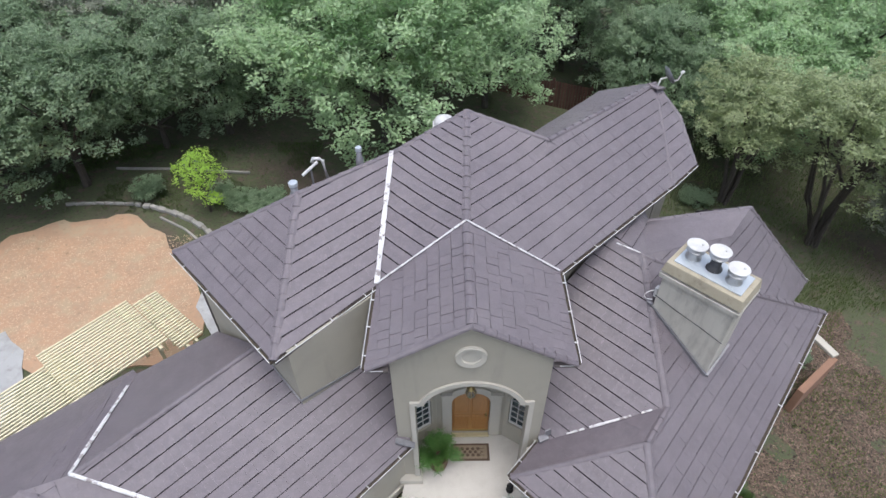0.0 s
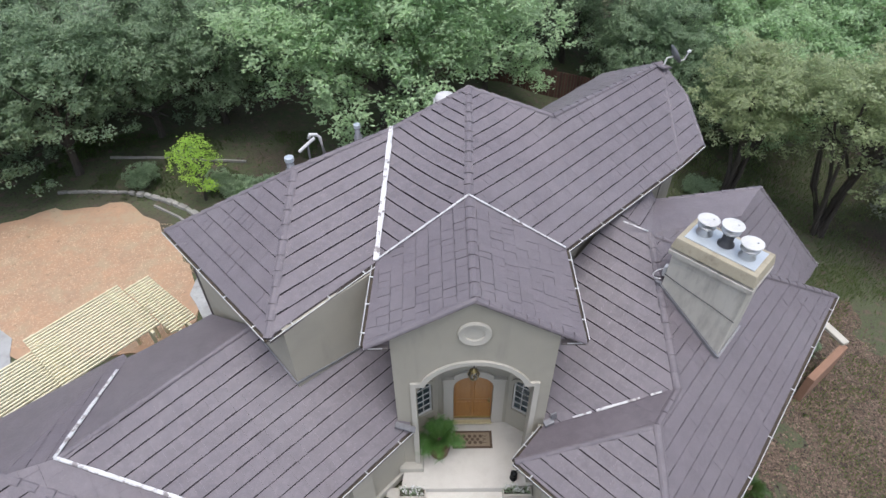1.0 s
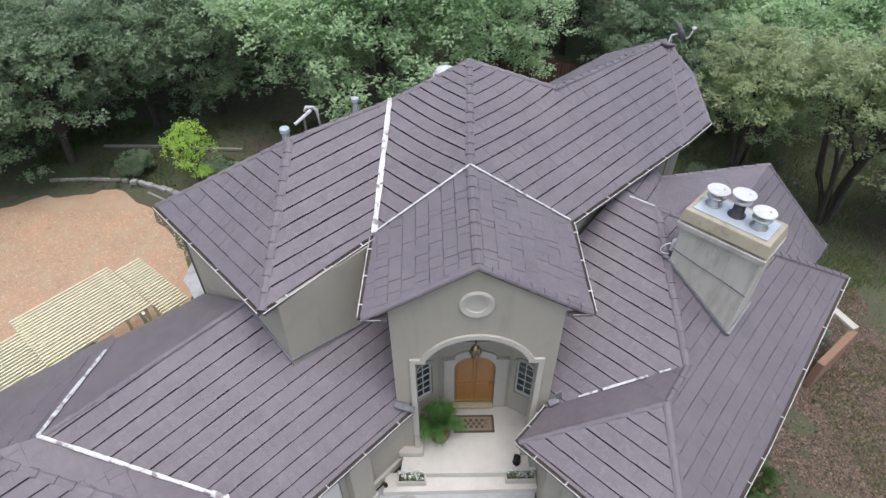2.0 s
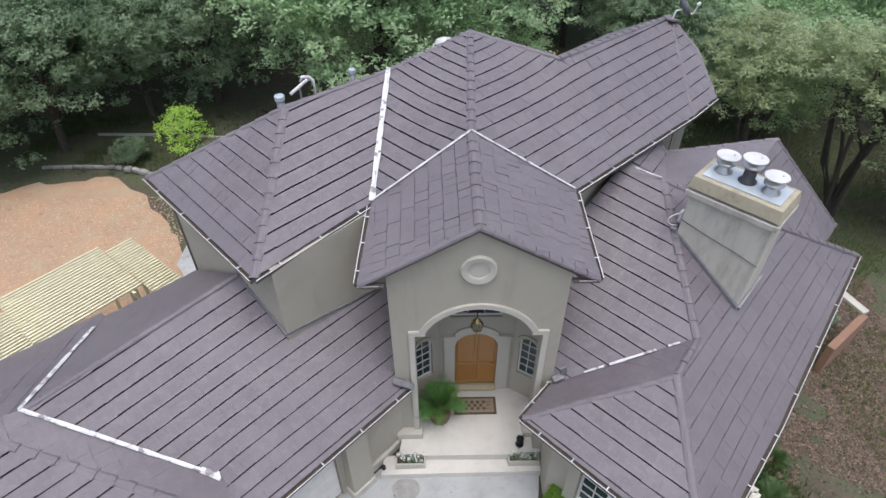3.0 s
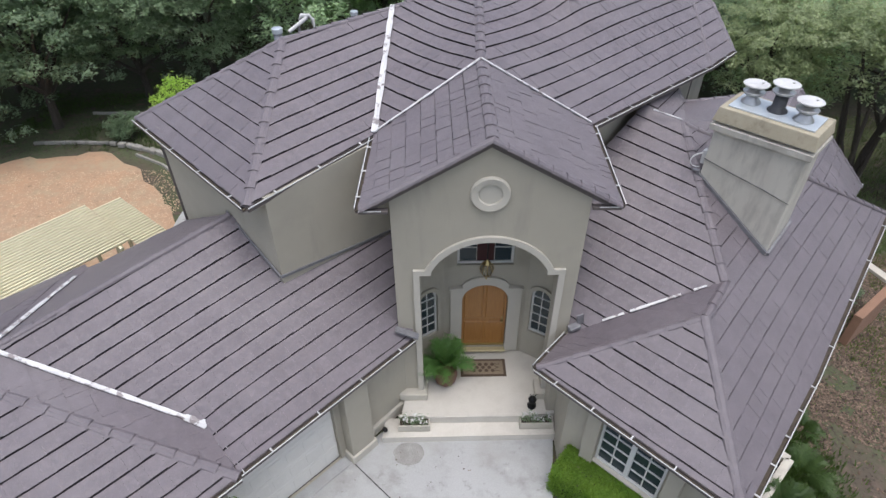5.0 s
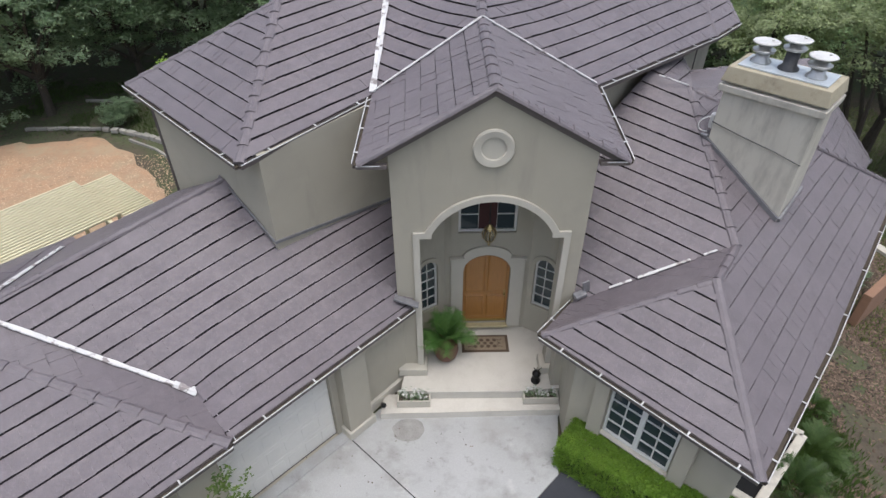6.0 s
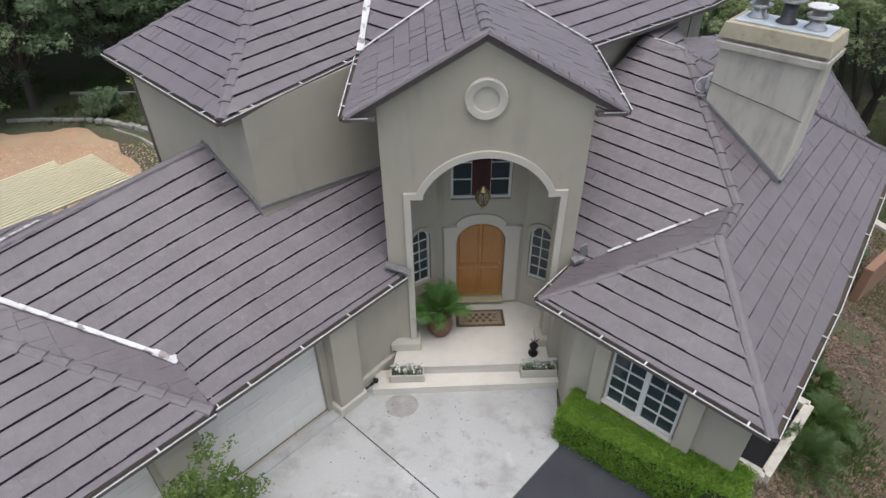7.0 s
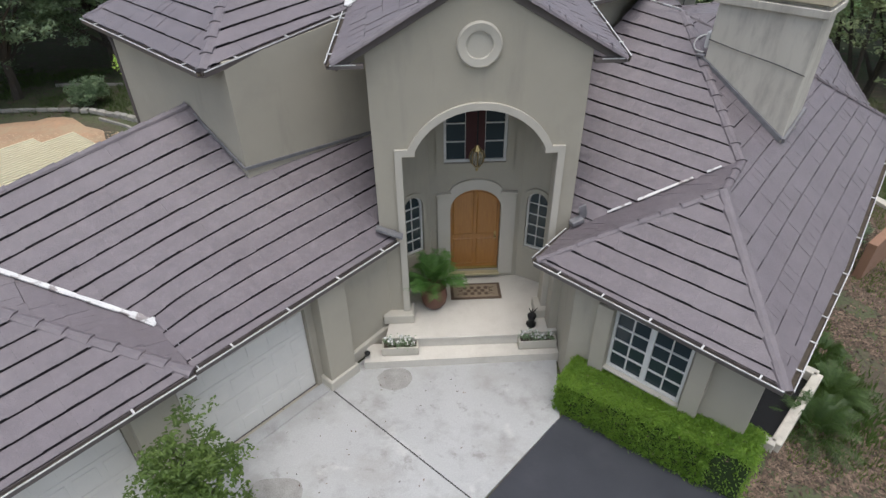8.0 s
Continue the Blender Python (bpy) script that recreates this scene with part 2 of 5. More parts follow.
def part(name, bm, mat, parent=None, label="", smooth=False):
    """Link a bmesh as one mesh object under a thing or under a part."""
    me = bpy.data.meshes.new(name)
    bmesh.ops.recalc_face_normals(bm, faces=bm.faces)
    bm.to_mesh(me)
    bm.free()
    me.materials.append(mat)
    if smooth:
        me.polygons.foreach_set("use_smooth", [True] * len(me.polygons))
    return place(name, me, parent, label)


def thing(name, label, category, group="", kind=""):
    return tagged(new(name), label, category, group, kind)


def add_box(bm, size, m, bevel=0.0):
    g = bmesh.ops.create_cube(bm, size=1.0, matrix=m @ Matrix.Diagonal((*size, 1)))
    if bevel:
        es = {e for v in g["verts"] for e in v.link_edges}
        bmesh.ops.bevel(bm, geom=list(es), offset=bevel, segments=2, affect='EDGES', profile=0.5)
    return bm


def box(size, m, bevel=0.0):
    return add_box(bmesh.new(), size, m, bevel)


def beam(p, q, w, h, bevel=0.0, up=(0, 0, 1)):
    """A bar from p to q, w wide and h high, its top at the line p-q."""
    p, q = Vector(p), Vector(q)
    x = (q - p).normalized()
    y = Vector(up).cross(x).normalized()
    z = x.cross(y)
    m = Matrix((x, y, z)).transposed().to_4x4()
    m.translation = (p + q) / 2 - z * h / 2
    return box(((q - p).length, w, h), m, bevel)


def lathe(profile, steps=24, m=Matrix()):
    bm = bmesh.new()
    rings = []
    for r, z in profile:
        rings.append([bm.verts.new(m @ Vector((r * math.cos(a), r * math.sin(a), z))) for a in [2 * math.pi * i / steps for i in range(steps)]])
    for a, b in zip(rings, rings[1:]):
        for i in range(steps):
            bm.faces.new((a[i], a[(i + 1) % steps], b[(i + 1) % steps], b[i]))
    bm.faces.new(rings[0][::-1])
    bm.faces.new(rings[-1])
    return bm


def tube(points, radius, sides=8, taper=1.0):
    bm = bmesh.new()
    pts = [Vector(p) for p in points]
    rings = []
    for i, p in enumerate(pts):
        d = (pts[min(i + 1, len(pts) - 1)] - pts[max(i - 1, 0)]).normalized()
        a = d.orthogonal().normalized()
        b = d.cross(a)
        r = radius * (1 + (taper - 1) * i / max(1, len(pts) - 1))
        rings.append([bm.verts.new(p + r * (a * math.cos(t) + b * math.sin(t))) for t in [2 * math.pi * k / sides for k in range(sides)]])
    for r0, r1 in zip(rings, rings[1:]):
        best = min(range(sides), key=lambda s: (r0[0].co - r1[s].co).length)
        for k in range(sides):
            bm.faces.new((r0[k], r0[(k + 1) % sides], r1[(k + 1 + best) % sides], r1[(k + best) % sides]))
    bm.faces.new(rings[0][::-1])
    bm.faces.new(rings[-1])
    return bm


def slab(points, depth):
    """A flat slab below the polygon of points."""
    bm = bmesh.new()
    top = [bm.verts.new(p) for p in points]
    low = [bm.verts.new((p[0], p[1], p[2] - depth)) for p in points]
    bm.faces.new(top)
    bm.faces.new(low[::-1])
    for i in range(len(top)):
        j = (i + 1) % len(top)
        bm.faces.new((top[i], low[i], low[j], top[j]))
    return bm


def wall_panel(p, q, base, top, thick, outline_hole=None):
    """A wall from p to q (plan), outside on the right of p->q; optional holes as loops of (along, z)."""
    p, q = Vector((*p, 0)), Vector((*q, 0))
    x = (q - p).normalized()
    nrm = Vector((x.y, -x.x, 0))
    bm = bmesh.new()
    length = (q - p).length
    outer = [(0, base), (length, base), (length, top if not isinstance(top, tuple) else top[1]), (0, top if not isinstance(top, tuple) else top[0])]
    loops = [outer] + list(outline_hole or [])
    edges = []
    for lp in loops:
        vs = [bm.verts.new(p + x * a + Vector((0, 0, z))) for a, z in lp]
        edges += [bm.edges.new((vs[i], vs[(i + 1) % len(vs)])) for i in range(len(vs))]
    bmesh.ops.triangle_fill(bm, use_beauty=True, edges=edges, normal=nrm)
    ext = bmesh.ops.extrude_face_region(bm, geom=bm.faces[:])
    bmesh.ops.translate(bm, vec=-nrm * thick, verts=[v for v in ext["geom"] if isinstance(v, bmesh.types.BMVert)])
    return bm


def arch_loop(cx, half, z0, spring, rise, steps=14):
    """A loop with straight sides and an elliptical head."""
    pts = [(cx - half, z0), (cx + half, z0)]
    for i in range(steps + 1):
        a = math.pi * i / steps
        pts.append((cx + half * math.cos(a), spring + rise * math.sin(a)))
    return pts


# ---- roof ----


def mean_value(poly, p):
    """Mean-value weights of p in the polygon, linear along its edges."""
    n = len(poly)
    s = [(a[0] - p[0], a[1] - p[1]) for a in poly]
    r = [math.hypot(*a) for a in s]
    for i in range(n):
        if r[i] < 1e-6:
            return [1.0 if k == i else 0.0 for k in range(n)]
    t = []
    for i in range(n):
        j = (i + 1) % n
        area = s[i][0] * s[j][1] - s[i][1] * s[j][0]
        dot = s[i][0] * s[j][0] + s[i][1] * s[j][1]
        if abs(area) < 1e-4 * r[i] * r[j] and dot < 0:
            k = r[i] / (r[i] + r[j])
            return [1 - k if m == i else k if m == j else 0.0 for m in range(n)]
        t.append((r[i] * r[j] - dot) / area if abs(area) > 1e-4 * r[i] * r[j] else 0.0)
    w = [(t[i - 1] + t[i]) / r[i] for i in range(n)]
    tot = sum(w)
    return [a / tot for a in w]


def clip(poly, axis, value, keep_above):
    out = []
    n = len(poly)
    for i in range(n):
        a, b = poly[i], poly[(i + 1) % n]
        ia, ib = (a[axis] >= value) == keep_above, (b[axis] >= value) == keep_above
        if ia:
            out.append(a)
        if ia != ib:
            k = (value - a[axis]) / (b[axis] - a[axis])
            out.append((a[0] + k * (b[0] - a[0]), a[1] + k * (b[1] - a[1])))
    return out


def roof_face(corners, along, roof, pieces=False, exposure=0.37, width=0.24, lip=0.025, slot=0.033, phase=0.0, joint=0.0015):
    """One slope of the roof: a deck and courses of overlapping shingles that run the way of `along`."""
    rng = random.Random(len(corners) * 7 + int(abs(corners[0][0]) * 100))
    c = [Vector(p) for p in corners]
    mid = sum(c, Vector()) / len(c)
    nrm = Vector()
    for i in range(len(c)):
        nrm += (c[i] - mid).cross(c[(i + 1) % len(c)] - mid)
    nrm.normalize()
    if nrm.z < 0:
        nrm = -nrm
    u = Vector((along[0], along[1], 0))
    u = (u - nrm * u.dot(nrm)).normalized()
    v = nrm.cross(u)
    if v.z < 0:
        u, v = -u, -v
    flat = [((p - mid).dot(u), (p - mid).dot(v)) for p in c]
    off = [(p - mid).dot(nrm) for p in c]

    def lift(a, h):
        w = mean_value(flat, a)
        return mid + u * a[0] + v * a[1] + nrm * (sum(x * y for x, y in zip(w, off)) + h)
    bm = bmesh.new()
    u0, u1 = min(a[0] for a in flat), max(a[0] for a in flat)
    w0, w1 = min(a[1] for a in flat), max(a[1] for a in flat)
    nu, nv = max(1, int((u1 - u0) / 0.9)), max(1, int((w1 - w0) / 0.7))
    for i in range(nu):
        for j in range(nv):
            cell = clip(clip(flat, 0, u0 + (u1 - u0) * i / nu, True), 0, u0 + (u1 - u0) * (i + 1) / nu, False)
            cell = clip(clip(cell, 1, w0 + (w1 - w0) * j / nv, True), 1, w0 + (w1 - w0) * (j + 1) / nv, False) if len(cell) > 2 else []
            cell = [a for k, a in enumerate(cell) if math.dist(a, cell[k - 1]) > 1e-4]
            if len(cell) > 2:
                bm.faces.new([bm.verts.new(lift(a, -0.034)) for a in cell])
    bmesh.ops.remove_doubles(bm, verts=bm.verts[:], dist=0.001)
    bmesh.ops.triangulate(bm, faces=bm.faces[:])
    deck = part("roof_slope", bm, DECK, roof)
    bm = bmesh.new()
    top = [bm.verts.new(p - nrm * 0.02) for p in c]
    low = [bm.verts.new(p - Vector((0, 0, 0.15)) + (mid - p).normalized() * 0.02) for p in c]
    for i in range(len(c)):
        j = (i + 1) % len(c)
        bm.faces.new((top[i], top[j], low[j], low[i]))
    part("fascia", bm, FASCIA, deck)
    verts, faces = [], []
    v_lo, v_hi = min(a[1] for a in flat), max(a[1] for a in flat)
    vv = v_lo - phase
    while vv < v_hi - 0.02:
        # each course stops short by slot; the dark deck there draws its shadow line
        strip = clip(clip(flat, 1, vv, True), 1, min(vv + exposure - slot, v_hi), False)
        if len(strip) >= 3:
            u_lo, u_hi = min(a[0] for a in strip), max(a[0] for a in strip)
            uu = u_lo - rng.random() * width
            while uu < u_hi:
                step = width * rng.choice((0.75, 1.0, 1.0, 1.3))
                cell = clip(clip(strip, 0, uu + joint, True), 0, uu + step, False)
                cell = [a for i, a in enumerate(cell) if math.dist(a, cell[i - 1]) > 0.004]
                if len(cell) >= 3:
                    lipped = lip + rng.uniform(-0.004, 0.004)
                    lean = rng.uniform(-0.25, 0.25) * lip
                    waver = rng.uniform(0.0, 0.016)
                    hs = [0.004 + lipped * (1 - (a[1] - vv) / exposure) + lean * (a[0] - uu) / step for a in cell]
                    tops = [lift(a, h) - (v * waver if a[1] - vv < 0.02 else Vector()) for a, h in zip(cell, hs)]
                    lows = [q - nrm * 0.020 + (v * 0.03 if a[1] - vv < 0.02 else Vector()) for q, a in zip(tops, cell)]
                    n = len(cell)
                    vs = tops + lows
                    fs = [tuple(range(n))] + [(i, i + n, (i + 1) % n + n, (i + 1) % n) for i in range(n)]
                    if pieces:
                        place("shingle", mesh_from(vs, fs, SHINGLE_PIECE), deck)
                    else:
                        o = len(verts)
                        verts += vs
                        faces += [tuple(i + o for i in f) for f in fs]
                uu += step
        vv += exposure
    if verts:
        tagged(place("shingles", mesh_from(verts, faces, SHINGLE), deck), kind="stuff")
    return deck


def caps(p, q, roof, width=0.23, length=0.40):
    """Overlapping half-round cap tiles along a ridge or hip."""
    p, q = Vector(p), Vector(q)
    d = (q - p)
    n = max(1, round(d.length / length))
    x = d.normalized()
    y = Vector((0, 0, 1)).cross(x).normalized()
    z = x.cross(y)
    step = d / n
    for i in range(n):
        a, b = p + step * i, p + step * (i + 1.12)
        vs = []
        for base, s, h in ((a, 1.08, 0.085), (b, 0.9, 0.058)):
            for k in range(6):
                t = math.pi * k / 5
                vs.append(base + y * math.cos(t) * width / 2 * s + z * (math.sin(t) * h - 0.035))
        fs = [(k, k + 1, k + 7, k + 6) for k in range(5)] + [tuple(range(5, -1, -1)), tuple(range(6, 12))]
        place("cap_tile", mesh_from(vs, fs, SHINGLE_PIECE), roof)


def gutter(p, q, clips=0):
    """A trough under an eave with a white front rim and small clips."""
    p, q = Vector(p), Vector(q)
    x = (q - p).normalized()
    y = Vector((x.y, -x.x, 0)).normalized()
    g = thing("gutter", "brown metal roof gutter with a worn white rim, full of leaves", "gutter", "gutters along the eaves")
    prof = [(0.0, 0.0), (0.0, -0.10), (0.085, -0.10), (0.105, 0.0), (0.094, 0.0), (0.076, -0.088), (0.012, -0.088), (0.012, 0.0)]
    vs = [e + y * a + Vector((0, 0, b - 0.005)) for e in (p, q) for a, b in prof]
    fs = [(i, (i + 1) % 8, (i + 1) % 8 + 8, i + 8) for i in range(8)] + [tuple(range(7, -1, -1)), tuple(range(8, 16))]
    place("trough", mesh_from(vs, fs, FASCIA), g)
    part("rim", beam(p + y * 0.100 + Vector((0, 0, 0.006)), q + y * 0.100 + Vector((0, 0, 0.006)), 0.017, 0.017), WHITE_METAL, g, "white painted rim")
    part("leaf_litter", beam(p + y * 0.050 + Vector((0, 0, -0.045)), q + y * 0.050 + Vector((0, 0, -0.045)), 0.062, 0.04), DEBRIS, g, "rotting leaves")
    clips = (clips + 1) // 2 if (q - p).length > 6 else clips
    for i in range(clips):
        c = p + (q - p) * ((i + 0.6) / clips)
        m = Matrix((x, y, Vector((0, 0, 1)))).transposed().to_4x4()
        m.translation = c + y * 0.058 + Vector((0, 0, 0.015))
        part("gutter_clip", box((0.030, 0.115, 0.012), m), WHITE_METAL, g)
    return g


def flashing(points, width, roof, name="valley_flashing", label="white metal valley flashing"):
    """A bent sheet strip along a valley."""
    bm = bmesh.new()
    rng = random.Random(int(abs(points[0][0]) * 50))
    pts = []
    for a, b in zip(points, points[1:]):
        n = max(2, int(math.dist(a, b) / 0.22))
        pts += [Vector(a).lerp(Vector(b), k / n) for k in range(n)]
    pts.append(Vector(points[-1]))
    rows = []
    for i, p in enumerate(pts):
        d = (pts[min(i + 1, len(pts) - 1)] - pts[max(i - 1, 0)]).normalized()
        s = Vector((0, 0, 1)).cross(d).normalized() * width / 2 * rng.uniform(0.78, 1.2)
        rows.append([bm.verts.new(p + s + Vector((0, 0, 0.075))), bm.verts.new(p + Vector((0, 0, 0.06))), bm.verts.new(p - s + Vector((0, 0, 0.075)))])
    for a, b in zip(rows, rows[1:]):
        for k in range(2):
            bm.faces.new((a[k], a[k + 1], b[k + 1], b[k]))
    ext = bmesh.ops.extrude_face_region(bm, geom=bm.faces[:])
    bmesh.ops.translate(bm, vec=(0, 0, -0.02), verts=[w for w in ext["geom"] if isinstance(w, bmesh.types.BMVert)])
    return part(name, bm, VALLEY, roof, label)


def between(p, q, k):
    return tuple(a + (b - a) * k for a, b in zip(p, q))

# ---- ground ----


def ground_z(x, y):
    fall = -0.19 * max(0.0, x - 2.6) * min(1.0, max(0.0, (x - 2.6) / 2.0))
    fall = max(fall, -3.2)
    back = 0.0 if y < 24 else 0.10 * (y - 24)
    lump = 0.10 * noise.noise((x * 0.3, y * 0.3, 2.0)) if (x > 8 or y > 9 or x < -14) else 0.0
    return fall + min(back, 14) + lump - 0.04


def axis(lo, hi, dense_lo, dense_hi, step, grow=1.25):
    a = list(np.arange(dense_lo, dense_hi + 1e-6, step))
    s, left = step, dense_lo
    while left > lo:
        s *= grow
        left -= s
        a.insert(0, left)
    s, right = step, dense_hi
    while right < hi:
        s *= grow
        right += s
        a.append(right)
    return a


gx, gy = axis(-400, 400, -30, 30, 0.6), axis(-250, 600, -12, 40, 0.6)
gv = [(x, y, ground_z(x, y)) for y in gy for x in gx]
gf = [(j * len(gx) + i, j * len(gx) + i + 1, (j + 1) * len(gx) + i + 1, (j + 1) * len(gx) + i) for j in range(len(gy) - 1) for i in range(len(gx) - 1)]
tagged(place("ground", mesh_from(gv, gf, GROUND, True)), "woodland ground with thin grass and brown leaf litter", "ground", kind="structure")


def patch(name, outline, z, mat, label, category, wobble=0.0, depth=0.08):
    pts = []
    for i, p in enumerate(outline):
        q = outline[(i + 1) % len(outline)]
        n = max(1, int(math.dist(p, q) / 0.5)) if wobble else 1
        for k in range(n):
            x, y = p[0] + (q[0] - p[0]) * k / n, p[1] + (q[1] - p[1]) * k / n
            pts.append((x + wobble * noise.noise((x, y, 5)), y + wobble * noise.noise((x, y, 9)), z))
    return tagged(part(name, slab(pts, depth), mat), label, category, kind="structure")


patch("soil_bed", [(-21.5, 10.0), (-18.2, 12.6), (-15.2, 13.0), (-12.9, 11.4), (-10.8, 8.8), (-9.6, 7.0), (-9.8, 4.5), (-14.8, 4.4), (-16.8, 5.0), (-19.5, 7.0)], 0.03, SOIL,
      "bare reddish garden soil with dry straw", "soil", 0.5)
patch("garden_path", [(-17.2, 6.1), (-16.0, 5.2), (-15.4, 4.0), (-15.0, 1.0), (-17.5, 0.5), (-19.0, 4.5)], 0.05, CONCRETE, "pale curved concrete garden path", "path", 0.15)
patch("gravel_strip", [(-10.2, 9.0), (-9.3, 7.9), (-8.3, 6.2), (-9.2, 5.8), (-10.3, 7.3)], 0.06, CONCRETE, "pale gravel strip beside the house", "path", 0.15)

drive = patch("driveway", [(-3.0, -1.35), (-2.4, -0.7), (1.75, -0.62), (1.46, -2.42), (-0.13, -3.97), (-2.2, -6.0), (-6.2, -10.5), (-10.0, -8.2), (-4.9, -3.0)], 0.02, CONCRETE,
              "pale concrete driveway with grey stains and a dark joint", "driveway", depth=0.12)
patch("asphalt_drive", [(1.50, -2.40), (1.72, -2.20), (4.05, -4.15), (4.30, -4.80), (5.2, -8.0), (4.0, -14.0), (-6.0, -14.0), (-6.1, -10.5), (-2.1, -6.02), (-0.10, -3.99)], 0.012, ASPHALT,
      "black sealed asphalt drive", "driveway", depth=0.12)
part("control_joint", beam((-2.98, -1.5, 0.0255), (-0.38, -4.0, 0.0255), 0.022, 0.01), JOINT, drive, "dark dirty joint")
bm = bmesh.new()
ring = [bm.verts.new((-1.72 + (0.36 + 0.05 * noise.noise((math.cos(a) * 2, math.sin(a) * 2, 1))) * math.cos(a), -1.28 + 0.30 * math.sin(a), 0.0245)) for a in [i * math.pi / 16 for i in range(32)]]
bm.faces.new(ring)
part("drip_stain", bm, GREY_MARK, drive, "round grey water stain")

# ---- the house: key points of the roof ----
POR_L, POR_R, POR_T = (-2.41, -0.10, 6.19), (2.41, 0.02, 6.15), (-0.03, 0.04, 7.52)
POR_B = (-0.03, 3.30, 7.60)
POR_VL, POR_VR = (-2.30, 2.25, 6.44), (2.38, 2.66, 6.40)
UP_C, UP_L = (-4.62, 0.29, 5.99), (-8.22, 4.10, 5.95)
HIP_T, FLASH_T, PEAK = (-4.46, 4.44, 7.70), (-2.04, 5.98, 7.91), (0.13, 7.68, 8.25)
VAL_T, PEAK_R = (2.45, 6.53, 7.95), (6.72, 10.60, 7.57)
UP_E, UP_R, UP_M = (6.62, 6.81, 6.05), (7.65, 7.86, 6.07), (7.42, 9.55, 6.90)
GAR_R, GAR_L = (-1.56, -0.11, 2.71), (-4.60, -3.20, 2.62)
WING_C, WING_V = (-4.58, -3.27, 2.61), (-5.47, -2.28, 2.70)
WING_T, WING_HIP = (-9.40, -1.48, 4.02), (-10.30, -1.92, 4.12)
GAR_T, GAR_K = (-5.54, 1.57, 4.90), (-1.80, 2.60, 3.90)
BACK_W, BACK_V = (-7.30, 3.07, 3.65), (-9.60, 2.10, 2.93)
R_L, R_C, R_A, R_V = (1.03, -1.03, 2.79), (4.12, -4.10, 2.64), (4.28, -0.82, 4.01), (5.03, 0.14, 4.06)
R_M, R_F, R_S, R_T = (6.95, -1.08, 2.42), (11.66, 4.40, 2.70), (8.48, 3.82, 4.30), (4.98, 3.89, 5.79)
R_B = (1.86, -0.12, 2.80)
B_T, B_C, B_W = (8.98, 6.20, 5.60), (11.67, 5.73, 2.75), (5.7, 5.8, 5.45)

house = thing("house", "two-storey taupe stucco house with a brown shingle hip roof", "house")
D1, D2 = (0.70, 0.71), (0.71, -0.70)

roof_face([POR_L, POR_T, POR_B, POR_VL], (0, 1), house, pieces=True, exposure=0.335, slot=0.034, lip=0.036, width=0.25, joint=0.006)
roof_face([POR_R, POR_VR, POR_B, POR_T], (0, 1), house, pieces=True, exposure=0.335, slot=0.034, lip=0.036, width=0.25, joint=0.006)
roof_face([POR_VL, POR_B, PEAK, FLASH_T], D2, house)
roof_face([UP_C, POR_VL, FLASH_T, HIP_T], (2.32, 1.96), house)
roof_face([UP_C, HIP_T, UP_L], (-3.6, 3.8), house, slot=0.030)
roof_face([POR_VR, UP_E, PEAK_R, VAL_T, PEAK, POR_B], (4.24, 4.15), house)
roof_face([UP_E, UP_R, UP_M, PEAK_R], (1.03, 1.05), house)
# slopes that fall away behind the ridges
BK1, BK2, BK3, BK4 = (-6.3, 6.4, 5.0), (-3.9, 8.2, 5.2), (-0.7, 10.2, 5.4), (2.0, 8.05, 7.0)
roof_face([UP_L, HIP_T, BK1], (-1.0, 1.0), house)
roof_face([HIP_T, FLASH_T, BK2, BK1], (2.42, 1.54), house)
roof_face([FLASH_T, PEAK, BK3, BK2], (2.2, 1.7), house)
roof_face([PEAK, VAL_T, BK4, BK3], (2.3, -1.15), house)
roof_face([VAL_T, PEAK_R, (5.4, 12.4, 6.3), BK4], (4.27, 4.07), house)
roof_face([PEAK_R, UP_M, (6.6, 12.2, 5.6), (5.4, 12.4, 6.3)], (1, -0.5), house)
# lower roofs
roof_face([GAR_R, GAR_L, WING_V, WING_T, GAR_T, GAR_K], D1, house, phase=0.2)
roof_face([WING_T, BACK_V, BACK_W, GAR_T], D1, house, slot=0.004, lip=0.012)
roof_face([WING_C, WING_V, WING_T, WING_HIP], (-0.67, 0.74), house, lip=0.022, slot=0.010, width=0.2)
roof_face([WING_C, WING_HIP, (-14.5, -5.5, 4.1), (-9.6, -8.2, 2.45)], D1, house, phase=0.2)
H_T, H_E = (-9.78, 2.28, 2.90), (-12.61, 0.10, 2.72)
roof_face([WING_T, WING_HIP, H_T, BACK_V], (-0.1, 1), house, lip=0.012, slot=0.006)
roof_face([WING_HIP, (-14.5, -5.5, 4.1), (-16.2, -3.0, 2.7), H_E, H_T], D1, house, lip=0.012, slot=0.006)
roof_face([R_L, R_C, R_A], D2, house, pieces=True, phase=0.2, width=0.34)
roof_face([R_L, R_A, R_V, R_B], D1, house, lip=0.022, slot=0.010, width=0.2)
roof_face([R_C, R_M, R_F, R_S, R_T, R_V, R_A], (4.7, 5.3), house, lip=0.012, slot=0.028)
roof_face([R_B, R_V, R_T, (4.2, 4.6, 6.0), (1.9, 2.9, 4.25)], D2, house)
B_V = (8.0, 5.05, 5.42)
roof_face([R_T, R_S, (10.2, 4.14, 3.42), (11.1, 5.08, 2.78), B_C, B_T, B_V], (0.66, 0.76), house, lip=0.012, slot=0.030)
roof_face([R_T, B_V, B_T, B_W], (1.0, 0.1), house, slot=0.006, lip=0.012)
roof_face([B_T, B_C, (10.9, 7.6, 2.7), (8.3, 8.0, 4.0)], (-0.1, 1), house)
roof_face([(4.2, 4.6, 6.0), R_T, B_W, (5.5, 6.3, 5.9)], (0.6, 0.8), house)

